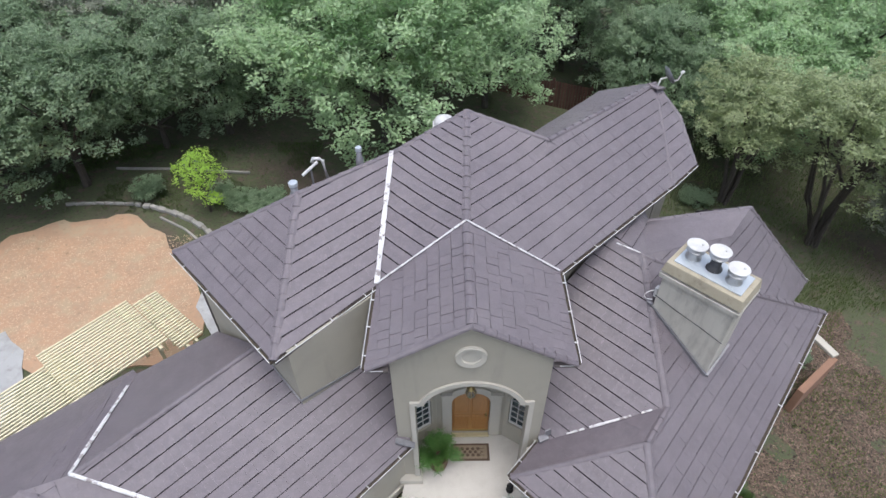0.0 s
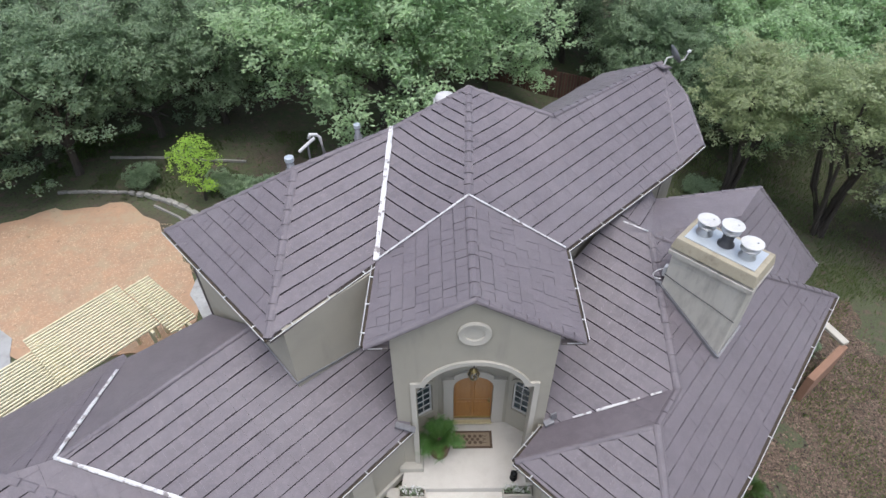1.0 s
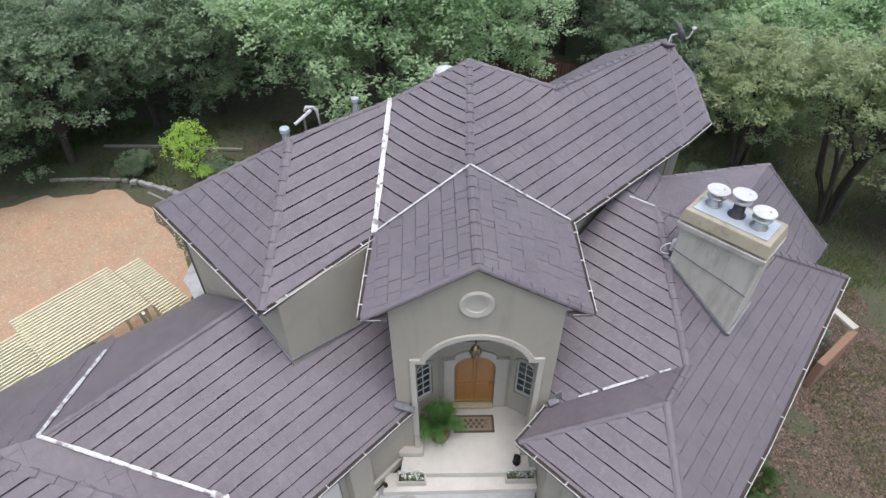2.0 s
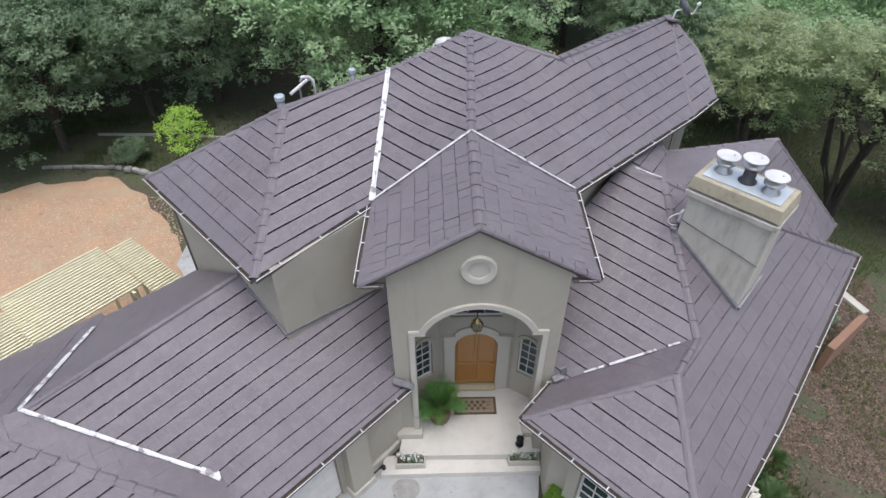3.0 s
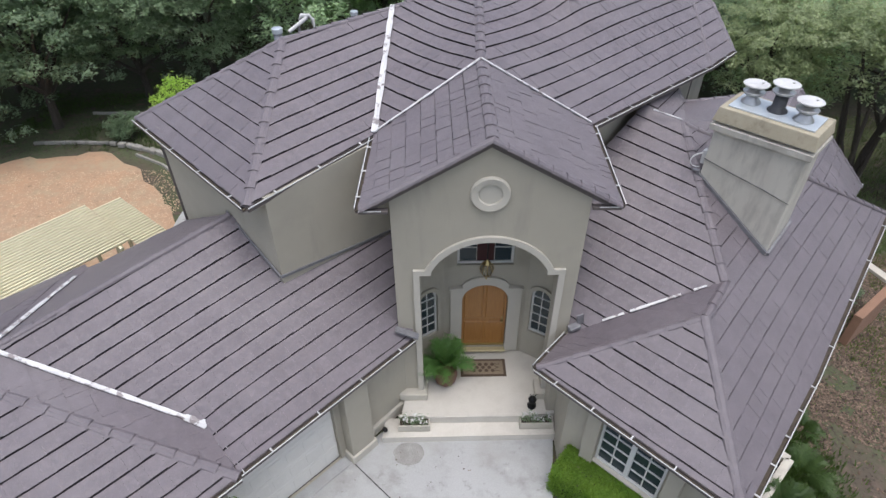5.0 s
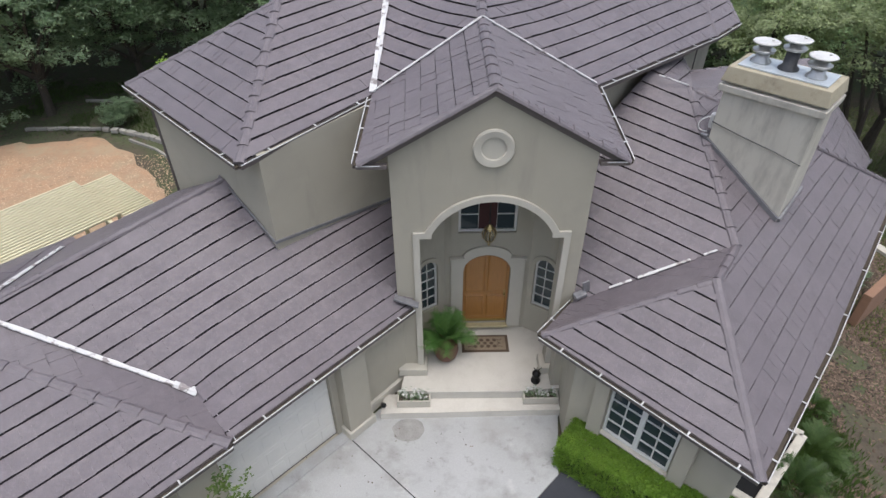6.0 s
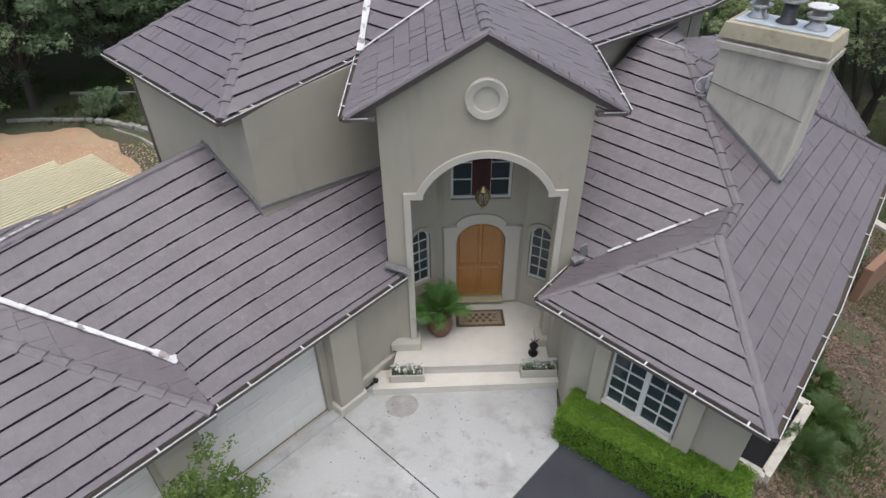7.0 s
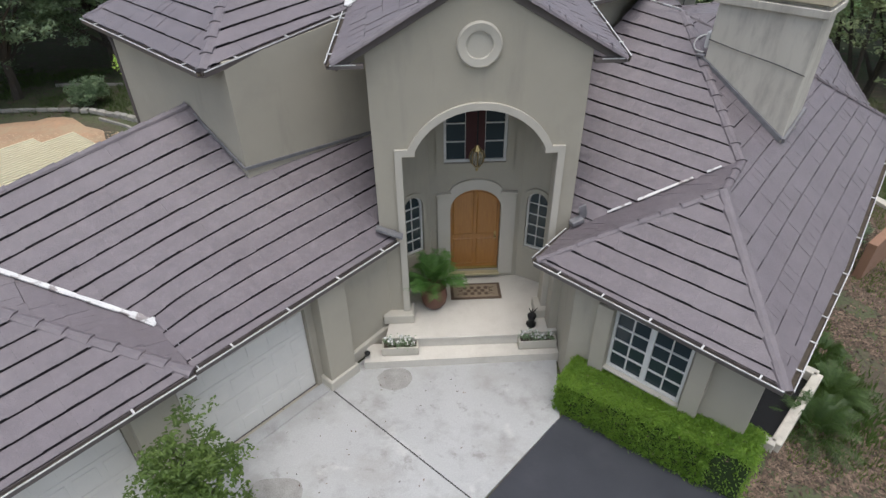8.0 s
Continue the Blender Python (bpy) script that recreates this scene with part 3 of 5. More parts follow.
# caps on ridges and hips
for a, b in ((POR_T, POR_B), (POR_B, PEAK), (UP_C, HIP_T), (R_A, R_C), (WING_C, WING_HIP), (R_V, R_T), (R_S, R_F)):
    caps(a, b, house)
for a, b in ((UP_L, HIP_T), (HIP_T, FLASH_T), (FLASH_T, PEAK), (PEAK, VAL_T), (VAL_T, PEAK_R), (PEAK_R, UP_M), (UP_M, UP_R), (PEAK_R, UP_E), (R_L, R_A),
             (GAR_T, WING_T), (B_W, B_T), (B_T, B_C), (R_A, R_V), (R_T, R_S)):
    caps(a, b, house, 0.17, 0.4)
for a, b in ((POR_L, POR_T), (POR_T, POR_R)):
    caps(a, b, house, 0.22, 0.30)

# valley sheets
flashing([FLASH_T, between(FLASH_T, POR_VL, 0.5), POR_VL], 0.13, house)
flashing([POR_VL, POR_B], 0.05, house)
flashing([POR_B, POR_VR], 0.05, house)
flashing([WING_V, between(WING_V, WING_T, 0.35), WING_T], 0.09, house)
flashing([between(WING_V, WING_T, -0.015), between(WING_V, WING_T, 0.09)], 0.16, house, "flashing_flap", "bent white end of the valley flashing")
flashing([WING_T, between(WING_T, BACK_V, 0.85)], 0.10, house)
flashing([between(R_B, R_V, 0.22), between(R_B, R_V, 0.36)], 0.05, house)
flashing([between(R_B, R_V, 0.40), between(R_B, R_V, 0.72)], 0.065, house)
flashing([between(R_B, R_V, 0.80), between(R_B, R_V, 0.88)], 0.05, house)
flashing([(4.25, 4.15, 5.97), between((4.25, 4.15, 5.97), R_T, 0.9)], 0.035, house)

# gutters
for a, b, n in ((POR_VL, POR_L, 3), (POR_R, POR_VR, 3), (UP_C, POR_VL, 3), (UP_L, UP_C, 4), (POR_VR, UP_E, 6), (UP_E, UP_R, 1),
                (GAR_L, GAR_R, 4), (WING_C, WING_V, 1), ((-9.6, -8.2, 2.45), WING_C, 6), (R_L, R_C, 5), (R_C, R_M, 5), (R_M, R_F, 7), (B_C, (10.9, 7.6, 2.7), 2), (R_B, R_L, 1)):
    gutter((a[0], a[1], a[2] - 0.01), (b[0], b[1], b[2] - 0.01), n)
# rake boards under the portal's gable edge
for a, b in ((POR_L, POR_T), (POR_T, POR_R)):
    part("rake_board", beam((a[0], a[1] + 0.04, a[2] - 0.04), (b[0], b[1] + 0.04, b[2] - 0.04), 0.08, 0.13, 0.008), FASCIA, house)
# short returns of the portal's eaves
for e, s in ((POR_L, 1), (POR_R, -1)):
    part("eave_return", beam((e[0] - 0.02 * s, e[1] - 0.01, e[2] - 0.03), (e[0] + 0.52 * s, e[1] - 0.01, e[2] - 0.03), 0.12, 0.07, 0.008), FASCIA, house)
    part("return_rim", beam((e[0] - 0.02 * s, e[1] - 0.075, e[2] - 0.02), (e[0] + 0.40 * s, e[1] - 0.075, e[2] - 0.02), 0.016, 0.016), WHITE_METAL, house)

CURTAIN = material("dark_red_cloth", (0.06, 0.022, 0.022), rough=0.9)
# ---- walls ----
part("wall", wall_panel((-4.30, 0.45), (-1.7, 2.55), 2.9, (6.02, 6.44), 0.2), STUCCO, house)
part("wall", wall_panel((-7.45, 3.45), (-4.30, 0.45), -0.1, 6.05, 0.2), STUCCO, house)
part("wall", wall_panel((-6.4, 6.6), (-7.45, 3.45), -0.1, 5.2, 0.2), STUCCO, house)
part("wall", wall_panel((1.7, 2.65), (6.95, 7.75), 2.0, 6.05, 0.2), STUCCO, house)
part("wall", wall_panel((6.95, 7.75), (5.6, 11.2), -0.5, 5.9, 0.2), STUCCO, house)
part("wall", wall_panel((5.6, 11.2), (-6.4, 6.6), -0.5, 5.2, 0.2), STUCCO, house)
# lead flashings at the feet of the upper walls
part("wall_flashing", beam((-4.32, 0.41, 4.10), (-1.92, 2.36, 3.93), 0.035, 0.06), LEAD, house, "dark lead flashing")
part("wall_flashing", beam((-4.34, 0.44, 4.10), (-5.62, 1.66, 4.93), 0.035, 0.06), LEAD, house, "dark lead flashing")
# downpipes
for x, y, z0, z1 in ((-7.52, 3.55, 0.0, 5.85), (6.35, 7.2, 3.4, 5.95)):
    part("downpipe", tube([(x, y, z0), (x, y, z1 - 0.3), (x - 0.1, y + 0.05, z1)], 0.045), FASCIA, house, "brown metal downpipe")

# portal front with its arch: a gable outline with one opening
bm = bmesh.new()
W = 1.88
FY = 0.06  # face of the portal wall
JAMB, SHOULDER, SPRING, TOP = 1.42, 1.18, 4.52, 5.27
inner = [(-JAMB, 0.1), (-JAMB, 4.42), (-SHOULDER, 4.42), (-SHOULDER, SPRING)]
ARC_R = (SHOULDER ** 2 + (TOP - SPRING) ** 2) / (2 * (TOP - SPRING))
ARC_A = math.asin(SHOULDER / ARC_R)
head = [(ARC_R * math.sin(ARC_A * (i / 12 - 1)), TOP - ARC_R + ARC_R * math.cos(ARC_A * (i / 12 - 1))) for i in range(1, 24)]
inner += head + [(SHOULDER, SPRING), (SHOULDER, 4.42), (JAMB, 4.42), (JAMB, 0.1)]
inner = [(x + 0.05, z) for x, z in inner]
outline = [(-W, 0.1)] + inner + [(W, 0.1), (W, 6.34), (0, 7.36), (-W, 6.34)]
vs = [bm.verts.new((x, FY, z)) for x, z in outline]
es = [bm.edges.new((vs[i], vs[(i + 1) % len(vs)])) for i in range(len(vs))]
bmesh.ops.triangle_fill(bm, use_beauty=True, edges=es, normal=(0, -1, 0))
ext = bmesh.ops.extrude_face_region(bm, geom=bm.faces[:])
bmesh.ops.translate(bm, vec=(0, 0.30, 0), verts=[w for w in ext["geom"] if isinstance(w, bmesh.types.BMVert)])
part("portal_front", bm, STUCCO, house)
# raised band round the arch
bm = bmesh.new()
n = len(inner)


def outset(i, d):
    """The loop's point i moved out by d, with mitred corners."""
    p = Vector(inner[i])
    dirs = []
    for k in (i - 1, i):
        if 0 <= k < n - 1:
            t = (Vector(inner[k + 1]) - Vector(inner[k])).normalized()
            dirs.append(Vector((-t.y, t.x)))
    m = sum(dirs, Vector((0, 0))).normalized()
    return p + m * d / m.dot(dirs[0])


band = []
for i in range(n):
    p, q = Vector(inner[i]), outset(i, 0.13)
    band.append([bm.verts.new((p.x, FY, p.y)), bm.verts.new((p.x, FY - 0.06, p.y)), bm.verts.new((q.x, FY - 0.06, q.y)), bm.verts.new((q.x, FY, q.y))])
for a, b in zip(band, band[1:]):
    for k in range(4):
        bm.faces.new((a[k], a[(k + 1) % 4], b[(k + 1) % 4], b[k]))
for e in (band[0][::-1], band[-1]):
    bm.faces.new(e)
part("arch_moulding", bm, TRIM, house, "pale raised moulding round the arch")
# round medallion
bm = bmesh.new()
prof = [(0.0, FY - 0.008), (0.22, FY - 0.008), (0.23, FY - 0.05), (0.35, FY - 0.07), (0.375, FY - 0.04), (0.375, FY)]
rings = []
for r, y in prof:
    rings.append([bm.verts.new((-0.01 + r * math.cos(2 * math.pi * i / 40), y, 6.37 + r * math.sin(2 * math.pi * i / 40))) for i in range(40)] if r else [bm.verts.new((-0.01, y, 6.37))])
for i in range(40):
    bm.faces.new((rings[0][0], rings[1][i], rings[1][(i + 1) % 40]))
    for a, b in zip(rings[1:], rings[2:]):
        bm.faces.new((a[i], b[i], b[(i + 1) % 40], a[(i + 1) % 40]))
part("medallion", bm, TRIM, house, "pale round stucco medallion")
for x0, y0, x1, y1 in ((-W, 4.0, -W, FY + 0.05), (W, FY + 0.05, W, 4.0)):
    part("portal_side", wall_panel((x0, y0), (x1, y1), 0.1, 6.12, 0.2), STUCCO, house)
# column plinths
for x in (-1.62, 1.66):
    part("plinth", box((0.66, 0.46, 0.22), pose(x, 0.08, 0.61), 0.02), TRIM, house)

# porch recess
BY = 1.40
door_hole = arch_loop(0.99, 0.56, 0.68, 2.42, 0.50)
win_hole = [(0.30, 3.55), (1.60, 3.55), (1.60, 4.86), (0.30, 4.86)]
part("porch_back", wall_panel((-0.86, BY), (1.13, BY), 0.3, 5.6, 0.2, [[(a + 0.01, b) for a, b in door_hole], [(a + 0.01, b) for a, b in win_hole]]), STUCCO, house)
for p, q, c in (((-1.76, 0.84), (-0.86, BY), 0.60), ((1.13, BY), (1.86, 0.93), 0.41)):
    part("porch_side", wall_panel(p, q, 0.3, 5.6, 0.2, [arch_loop(c, 0.25, 1.42, 2.62, 0.27)]), STUCCO, house)
part("porch_soffit", box((3.5, 1.3, 0.1), pose(0.1, 0.92, 5.55)), STUCCO, house)
# surround of the door
bm = bmesh.new()
SX0, SX1 = -0.70, 1.02
inn = [(0.14 + (x - 0.99), z) for x, z in door_hole[2:]]
inn = [(0.70, 0.62)] + inn + [(-0.42, 0.62)]
hat = [(SX1, 0.62), (SX1, 2.78), (0.96, 2.82), (0.72, 2.86)] + [(0.14 + 0.56 * math.cos(a), 2.86 + 0.30 * math.sin(a)) for a in [math.pi * (i + 1) / 10 for i in range(9)]] + [(-0.44, 2.86), (-0.66, 2.82), (SX0, 2.78), (SX0, 0.62)]
loop = hat + inn[::-1]
vs = [bm.verts.new((x, BY - 0.06, z)) for x, z in loop]
es = [bm.edges.new((vs[i], vs[(i + 1) % len(vs)])) for i in range(len(vs))]
bmesh.ops.triangle_fill(bm, use_beauty=True, edges=es, normal=(0, -1, 0))
ext = bmesh.ops.extrude_face_region(bm, geom=bm.faces[:])
bmesh.ops.translate(bm, vec=(0, 0.058, 0), verts=[w for w in ext["geom"] if isinstance(w, bmesh.types.BMVert)])
part("door_surround", bm, TRIM, house, "pale stucco surround with a raised head")
part("surround_ledge", beam((SX0 - 0.03, BY - 0.05, 2.83), (-0.40, BY - 0.05, 2.87), 0.12, 0.05, 0.01), TRIM, house)
part("surround_ledge", beam((0.68, BY - 0.05, 2.87), (SX1 + 0.03, BY - 0.05, 2.83), 0.12, 0.05, 0.01), TRIM, house)

# front door
door = thing("front_door", "arched varnished oak front door with four panels, closed", "door")
bm = bmesh.new()
lp = [(0.14 + (x - 0.99) * 0.985, z) for x, z in arch_loop(0.99, 0.56, 0.72, 2.42, 0.49)]
vs = [bm.verts.new((x, BY + 0.06, z)) for x, z in lp]
bm.faces.new(vs)
ext = bmesh.ops.extrude_face_region(bm, geom=bm.faces[:])
bmesh.ops.translate(bm, vec=(0, 0.05, 0), verts=[w for w in ext["geom"] if isinstance(w, bmesh.types.BMVert)])
part("door_leaf", bm, OAK, door)
for x0, x1 in ((-0.36, 0.11), (0.17, 0.64)):
    for z0, z1, arched in ((0.86, 1.58, False), (1.68, 2.46, True)):
        bm = bmesh.new()
        pts = [(x0, z0), (x1, z0)]
        if arched:
            up = [(x, 2.42 + 0.40 * math.sqrt(max(0, 1 - ((x - 0.14) / 0.56) ** 2))) for x in [x1 + (x0 - x1) * i / 6 for i in range(7)]]
            pts += up
        else:
            pts += [(x1, z1), (x0, z1)]
        ccx, ccz = sum(p[0] for p in pts) / len(pts), sum(p[1] for p in pts) / len(pts)
        a = [bm.verts.new((x, BY + 0.058, z)) for x, z in pts]
        b = [bm.verts.new((ccx + (x - ccx) * 0.90, BY + 0.044, ccz + (z - ccz) * 0.94)) for x, z in pts]
        c = [bm.verts.new((ccx + (x - ccx) * 0.78, BY + 0.050, ccz + (z - ccz) * 0.86)) for x, z in pts]
        for i in range(len(pts)):
            j = (i + 1) % len(pts)
            bm.faces.new((a[i], a[j], b[j], b[i]))
            bm.faces.new((b[i], b[j], c[j], c[i]))
        bm.faces.new(c)
        part("panel", bm, OAK, door)
part("threshold", box((1.16, 0.24, 0.06), pose(0.14, BY - 0.01, 0.645), 0.01), SILL, door, "pale brass threshold")
part("kick_plate", box((1.08, 0.02, 0.06), pose(0.14, BY + 0.05, 0.735)), BRASS, door, "brass kick strip")
part("door_handle", lathe([(0.03, 0), (0.03, 0.02), (0.015, 0.03), (0.03, 0.06), (0.025, 0.08)], 12, pose(0.60, BY + 0.055, 1.62, 90, 0, 0)), BRASS, door, "brass handle")
part("escutcheon", box((0.05, 0.012, 0.2), pose(0.60, BY + 0.05, 1.66), 0.004), BRASS, door)


def window(name, label, m, w, h, cols, rows, frame=0.055, bar=0.022, arch=0.0, sill=True):
    """A glazed window in its own frame: x along the wall, y outwards is -y, z up, origin at the middle of the sill."""
    win = thing(name, label, "window")
    win.matrix_basis = m
    bm = bmesh.new()

    def ring(inset):
        if arch:
            pts = arch_loop(0, w / 2 - inset, inset, h - arch, arch - inset * 0.9)
        else:
            pts = [(-w / 2 + inset, inset), (w / 2 - inset, inset), (w / 2 - inset, h - inset), (-w / 2 + inset, h - inset)]
        return pts
    a, b = ring(0), ring(frame)
    o = [[bm.verts.new((x, y, z)) for x, z in lp] for lp, y in ((a, 0.04), (a, -0.045), (b, -0.045), (b, 0.04))]
    k = len(a)
    for i in range(k):
        j = (i + 1) % k
        for s in range(4):
            bm.faces.new((o[s][i], o[s][j], o[(s + 1) % 4][j], o[(s + 1) % 4][i]))
    part("window_frame", bm, FRAME, win)
    iw, ih = w - 2 * frame, h - 2 * frame
    for c in range(cols):
        for r in range(rows):
            x0, x1 = -iw / 2 + iw * c / cols, -iw / 2 + iw * (c + 1) / cols
            z0, z1 = frame + ih * r / rows, frame + ih * (r + 1) / rows

            def head(x):
                return min(1e9, frame + ih) if not arch else (h - arch) + (arch - frame) * math.sqrt(max(0.0, 1 - (x / (iw / 2 + 1e-6)) ** 2))
            pts = [(x0, z0), (x1, z0)]
            n_top = 6 if arch and r == rows - 1 else 1
            for i in range(n_top + 1):
                x = x1 + (x0 - x1) * i / n_top
                pts.append((x, min(z1, head(x)) if arch else z1))
            if min(z for x, z in pts[2:]) < z0:
                continue
            bm = bmesh.new()
            vs = [bm.verts.new((x, 0.0, z)) for x, z in pts]
            bm.faces.new(vs)
            ext = bmesh.ops.extrude_face_region(bm, geom=bm.faces[:])
            bmesh.ops.translate(bm, vec=(0, 0.008, 0), verts=[t for t in ext["geom"] if isinstance(t, bmesh.types.BMVert)])
            part("pane", bm, GLASS, win)
    for c in range(1, cols):
        x = -iw / 2 + iw * c / cols
        top = h - frame if not arch else (h - arch) + (arch - frame) * math.sqrt(max(0, 1 - (2 * x / iw) ** 2))
        part("glazing_bar", box((bar, 0.03, top - frame), pose(x, -0.014, (top + frame) / 2)), FRAME, win)
    for r in range(1, rows):
        z = frame + ih * r / rows
        half = iw / 2
        if arch and z > h - arch:
            half *= math.sqrt(max(0, 1 - ((z - (h - arch)) / (arch - frame)) ** 2))
        part("glazing_bar", box((2 * half, 0.03, bar), pose(0, -0.015, z)), FRAME, win)
    if sill:
        part("window_sill", box((w + 0.2, 0.14, 0.06), pose(0, -0.04, -0.03), 0.012), TRIM, win)
    return win


def band_round(m, w, h, arch, wide, name="window_surround"):
    """A raised stucco band round a window."""
    bm = bmesh.new()

    def ring(out):
        if arch:
            return arch_loop(0, w / 2 + out, -out, h - arch, arch + out)
        return [(-w / 2 - out, -out), (w / 2 + out, -out), (w / 2 + out, h + out), (-w / 2 - out, h + out)]
    a, b = ring(0.0), ring(wide)
    o = [[bm.verts.new(m @ Vector((x, y, z))) for x, z in lp] for lp, y in ((a, 0.0), (a, -0.05), (b, -0.05), (b, 0.0))]
    for i in range(len(a)):
        j = (i + 1) % len(a)
        for s in range(4):
            bm.faces.new((o[s][i], o[s][j], o[(s + 1) % 4][j], o[(s + 1) % 4][i]))
    part(name, bm, STUCCO, house)


m = pose(0.10, BY + 0.06, 3.55)
window("transom_window", "white grid window above the front door", m, 1.30, 1.31, 3, 3, sill=False)
part("curtain", box((0.40, 0.012, 1.18), pose(0.10, BY + 0.035, 4.205)), CURTAIN, house, "dark red curtain between the panes")
band_round(pose(0.10, BY - 0.004, 3.55), 1.30, 1.31, 0, 0.16)
for p, q, c in (((-1.76, 0.84), (-0.86, BY), 0.60), ((1.13, BY), (1.86, 0.93), 0.41)):
    ang = math.degrees(math.atan2(q[1] - p[1], q[0] - p[0]))
    L = math.dist(p, q)
    px, py = p[0] + (q[0] - p[0]) * c / L, p[1] + (q[1] - p[1]) * c / L
    m = pose(px, py, 1.42, 0, 0, ang)
    window("porch_window", "narrow arched white grid window with dark glass", m @ pose(0, 0.06, 0), 0.50, 1.47, 2, 5, 0.04, 0.018, arch=0.27, sill=False)
    band_round(m @ pose(0, -0.003, 0), 0.50, 1.47, 0.27, 0.10)

# porch floor, step and landing
porch = tagged(part("porch_floor", slab([(-1.9, -0.58, 0.50), (0.9, -0.60, 0.50), (1.85, -0.55, 0.50), (1.85, 1.6, 0.50), (-1.6, 1.6, 0.50)], 0.34), TILE), "pale travertine porch floor", "floor", kind="structure")
step = tagged(part("porch_step", slab([(-2.35, -0.98, 0.22), (1.76, -0.94, 0.22), (1.80, -0.45, 0.22), (-2.3, -0.45, 0.22)], 0.24), TILE), "low pale stone step", "step", kind="structure")
part("nosing", beam((-1.3, -0.60, 0.505), (0.95, -0.60, 0.505), 0.05, 0.06, 0.012), TILE, porch)

# garage wing walls
EX, EY = -0.7071, -0.7071
gw0, gw1 = (-1.75, 0.10), (-9.9, -7.95)
gl = math.dist(gw0, gw1)


def on_garage(s, out=0.0):
    """A point s metres along the garage wall from the porch, out metres in front of it."""
    return (gw0[0] + (gw1[0] - gw0[0]) * s / gl + 0.7071 * out, gw0[1] + (gw1[1] - gw0[1]) * s / gl - 0.7071 * out)


part("garage_wall", wall_panel(gw1, gw0, -0.1, 2.62, 0.25, [[(gl - 4.62, 0.02), (gl - 2.12, 0.02), (gl - 2.12, 2.12), (gl - 4.62, 2.12)],
                                                         [(gl - 8.2, 0.02), (gl - 5.5, 0.02), (gl - 5.5, 2.12), (gl - 8.2, 2.12)]]), STUCCO, house)
for s0, s1 in ((2.12, 4.62), (5.5, 8.2)):
    gd = thing("garage_door", "white sectional garage door with raised panels, closed", "garage door", "garage doors")
    a, b = on_garage(s1, -0.10), on_garage(s0, -0.10)
    ang = math.degrees(math.atan2(b[1] - a[1], b[0] - a[0]))
    w = math.dist(a, b)
    gd.matrix_basis = pose(a[0], a[1], 0.03, 0, 0, ang)
    for r in range(4):
        me_bm = box((w - 0.02, 0.05, 0.516), pose(w / 2, 0.02, 0.26 + r * 0.522), 0.008)
        sec = part("door_section", me_bm, GARAGE, gd)
        for c in range(6):
            part("raised_panel", box((w / 6 - 0.10, 0.012, 0.30), pose(w * (c + 0.5) / 6, -0.008, 0.26 + r * 0.522), 0.005), GARAGE, sec)
    part("bottom_seal", box((w, 0.05, 0.03), pose(w / 2, 0.01, 0.0)), FASCIA, gd)
# pilasters and plinths beside the doors
for s, wdt in ((1.66, 0.62), (5.05, 0.70)):
    c = on_garage(s, 0.10)
    part("pilaster", box((wdt, 0.34, 2.62), pose(c[0], c[1], 1.28, 0, 0, 45), 0.015), STUCCO, house)
    part("plinth", box((wdt + 0.12, 0.44, 0.26), pose(c[0], c[1], 0.13, 0, 0, 45), 0.03), TRIM, house)
c0, c1 = on_garage(0.0, 0.0), on_garage(1.4, 0.0)
part("plinth", beam((c0[0], c0[1], 0.42), (c1[0], c1[1], 0.30), 0.16, 0.3, 0.02), TRIM, house)
a, b = on_garage(2.0, 0.12), on_garage(4.7, 0.12)
part("garage_threshold", beam((a[0], a[1], 0.045), (b[0], b[1], 0.045), 0.26, 0.05, 0.01), CONCRETE, house)

# soffits under the low eaves
part("soffit", slab([(GAR_R[0], GAR_R[1], 2.60), (GAR_L[0], GAR_L[1], 2.52), (GAR_L[0] - 0.5, GAR_L[1] + 0.5, 2.52), (GAR_R[0] - 0.5, GAR_R[1] + 0.5, 2.60)], 0.04), FASCIA, house)
part("soffit", slab([(R_L[0], R_L[1], 2.68), (R_C[0], R_C[1], 2.52), (R_C[0] + 0.5, R_C[1] + 0.5, 2.52), (R_L[0] + 0.5, R_L[1] + 0.5, 2.68)], 0.04), FASCIA, house)

# right wing walls and its window
rw0, rw1 = (1.72, -1.42), (4.10, -3.75)
rl = math.dist(rw0, rw1)
wm = ((2.32 + 3.32) / 2, (-2.05 - 3.01) / 2)
s_mid = (wm[0] - rw0[0]) / (rw1[0] - rw0[0]) * rl
part("wall", wall_panel(rw0, rw1, -1.2, 2.62, 0.2, [[(s_mid - 0.70, 1.02), (s_mid + 0.70, 1.02), (s_mid + 0.70, 2.38), (s_mid - 0.70, 2.38)]]), STUCCO, house)
part("wall", wall_panel((1.75, 0.1), rw0, -0.2, 2.65, 0.2), STUCCO, house)
part("wall", wall_panel(rw1, (11.1, 4.1), -3.2, 2.50, 0.2), STUCCO, house)
part("wall", wall_panel((11.1, 4.1), (10.9, 9.3), -3.4, 2.5, 0.2), STUCCO, house)
ang = math.degrees(math.atan2(rw1[1] - rw0[1], rw1[0] - rw0[0]))
mx, my = rw0[0] + (rw1[0] - rw0[0]) * s_mid / rl, rw0[1] + (rw1[1] - rw0[1]) * s_mid / rl
m = pose(mx, my, 1.02, 0, 0, ang)
for s in (-0.35, 0.35):
    window("casement_window", "white six-by-two grid casement window with dark glass", m @ pose(s, 0.03, 0), 0.70, 1.36, 2, 4, 0.05, 0.024, sill=False)
part("window_ledge", box((1.56, 0.14, 0.045), m @ pose(0, -0.04, -0.028), 0.012), TRIM, house)
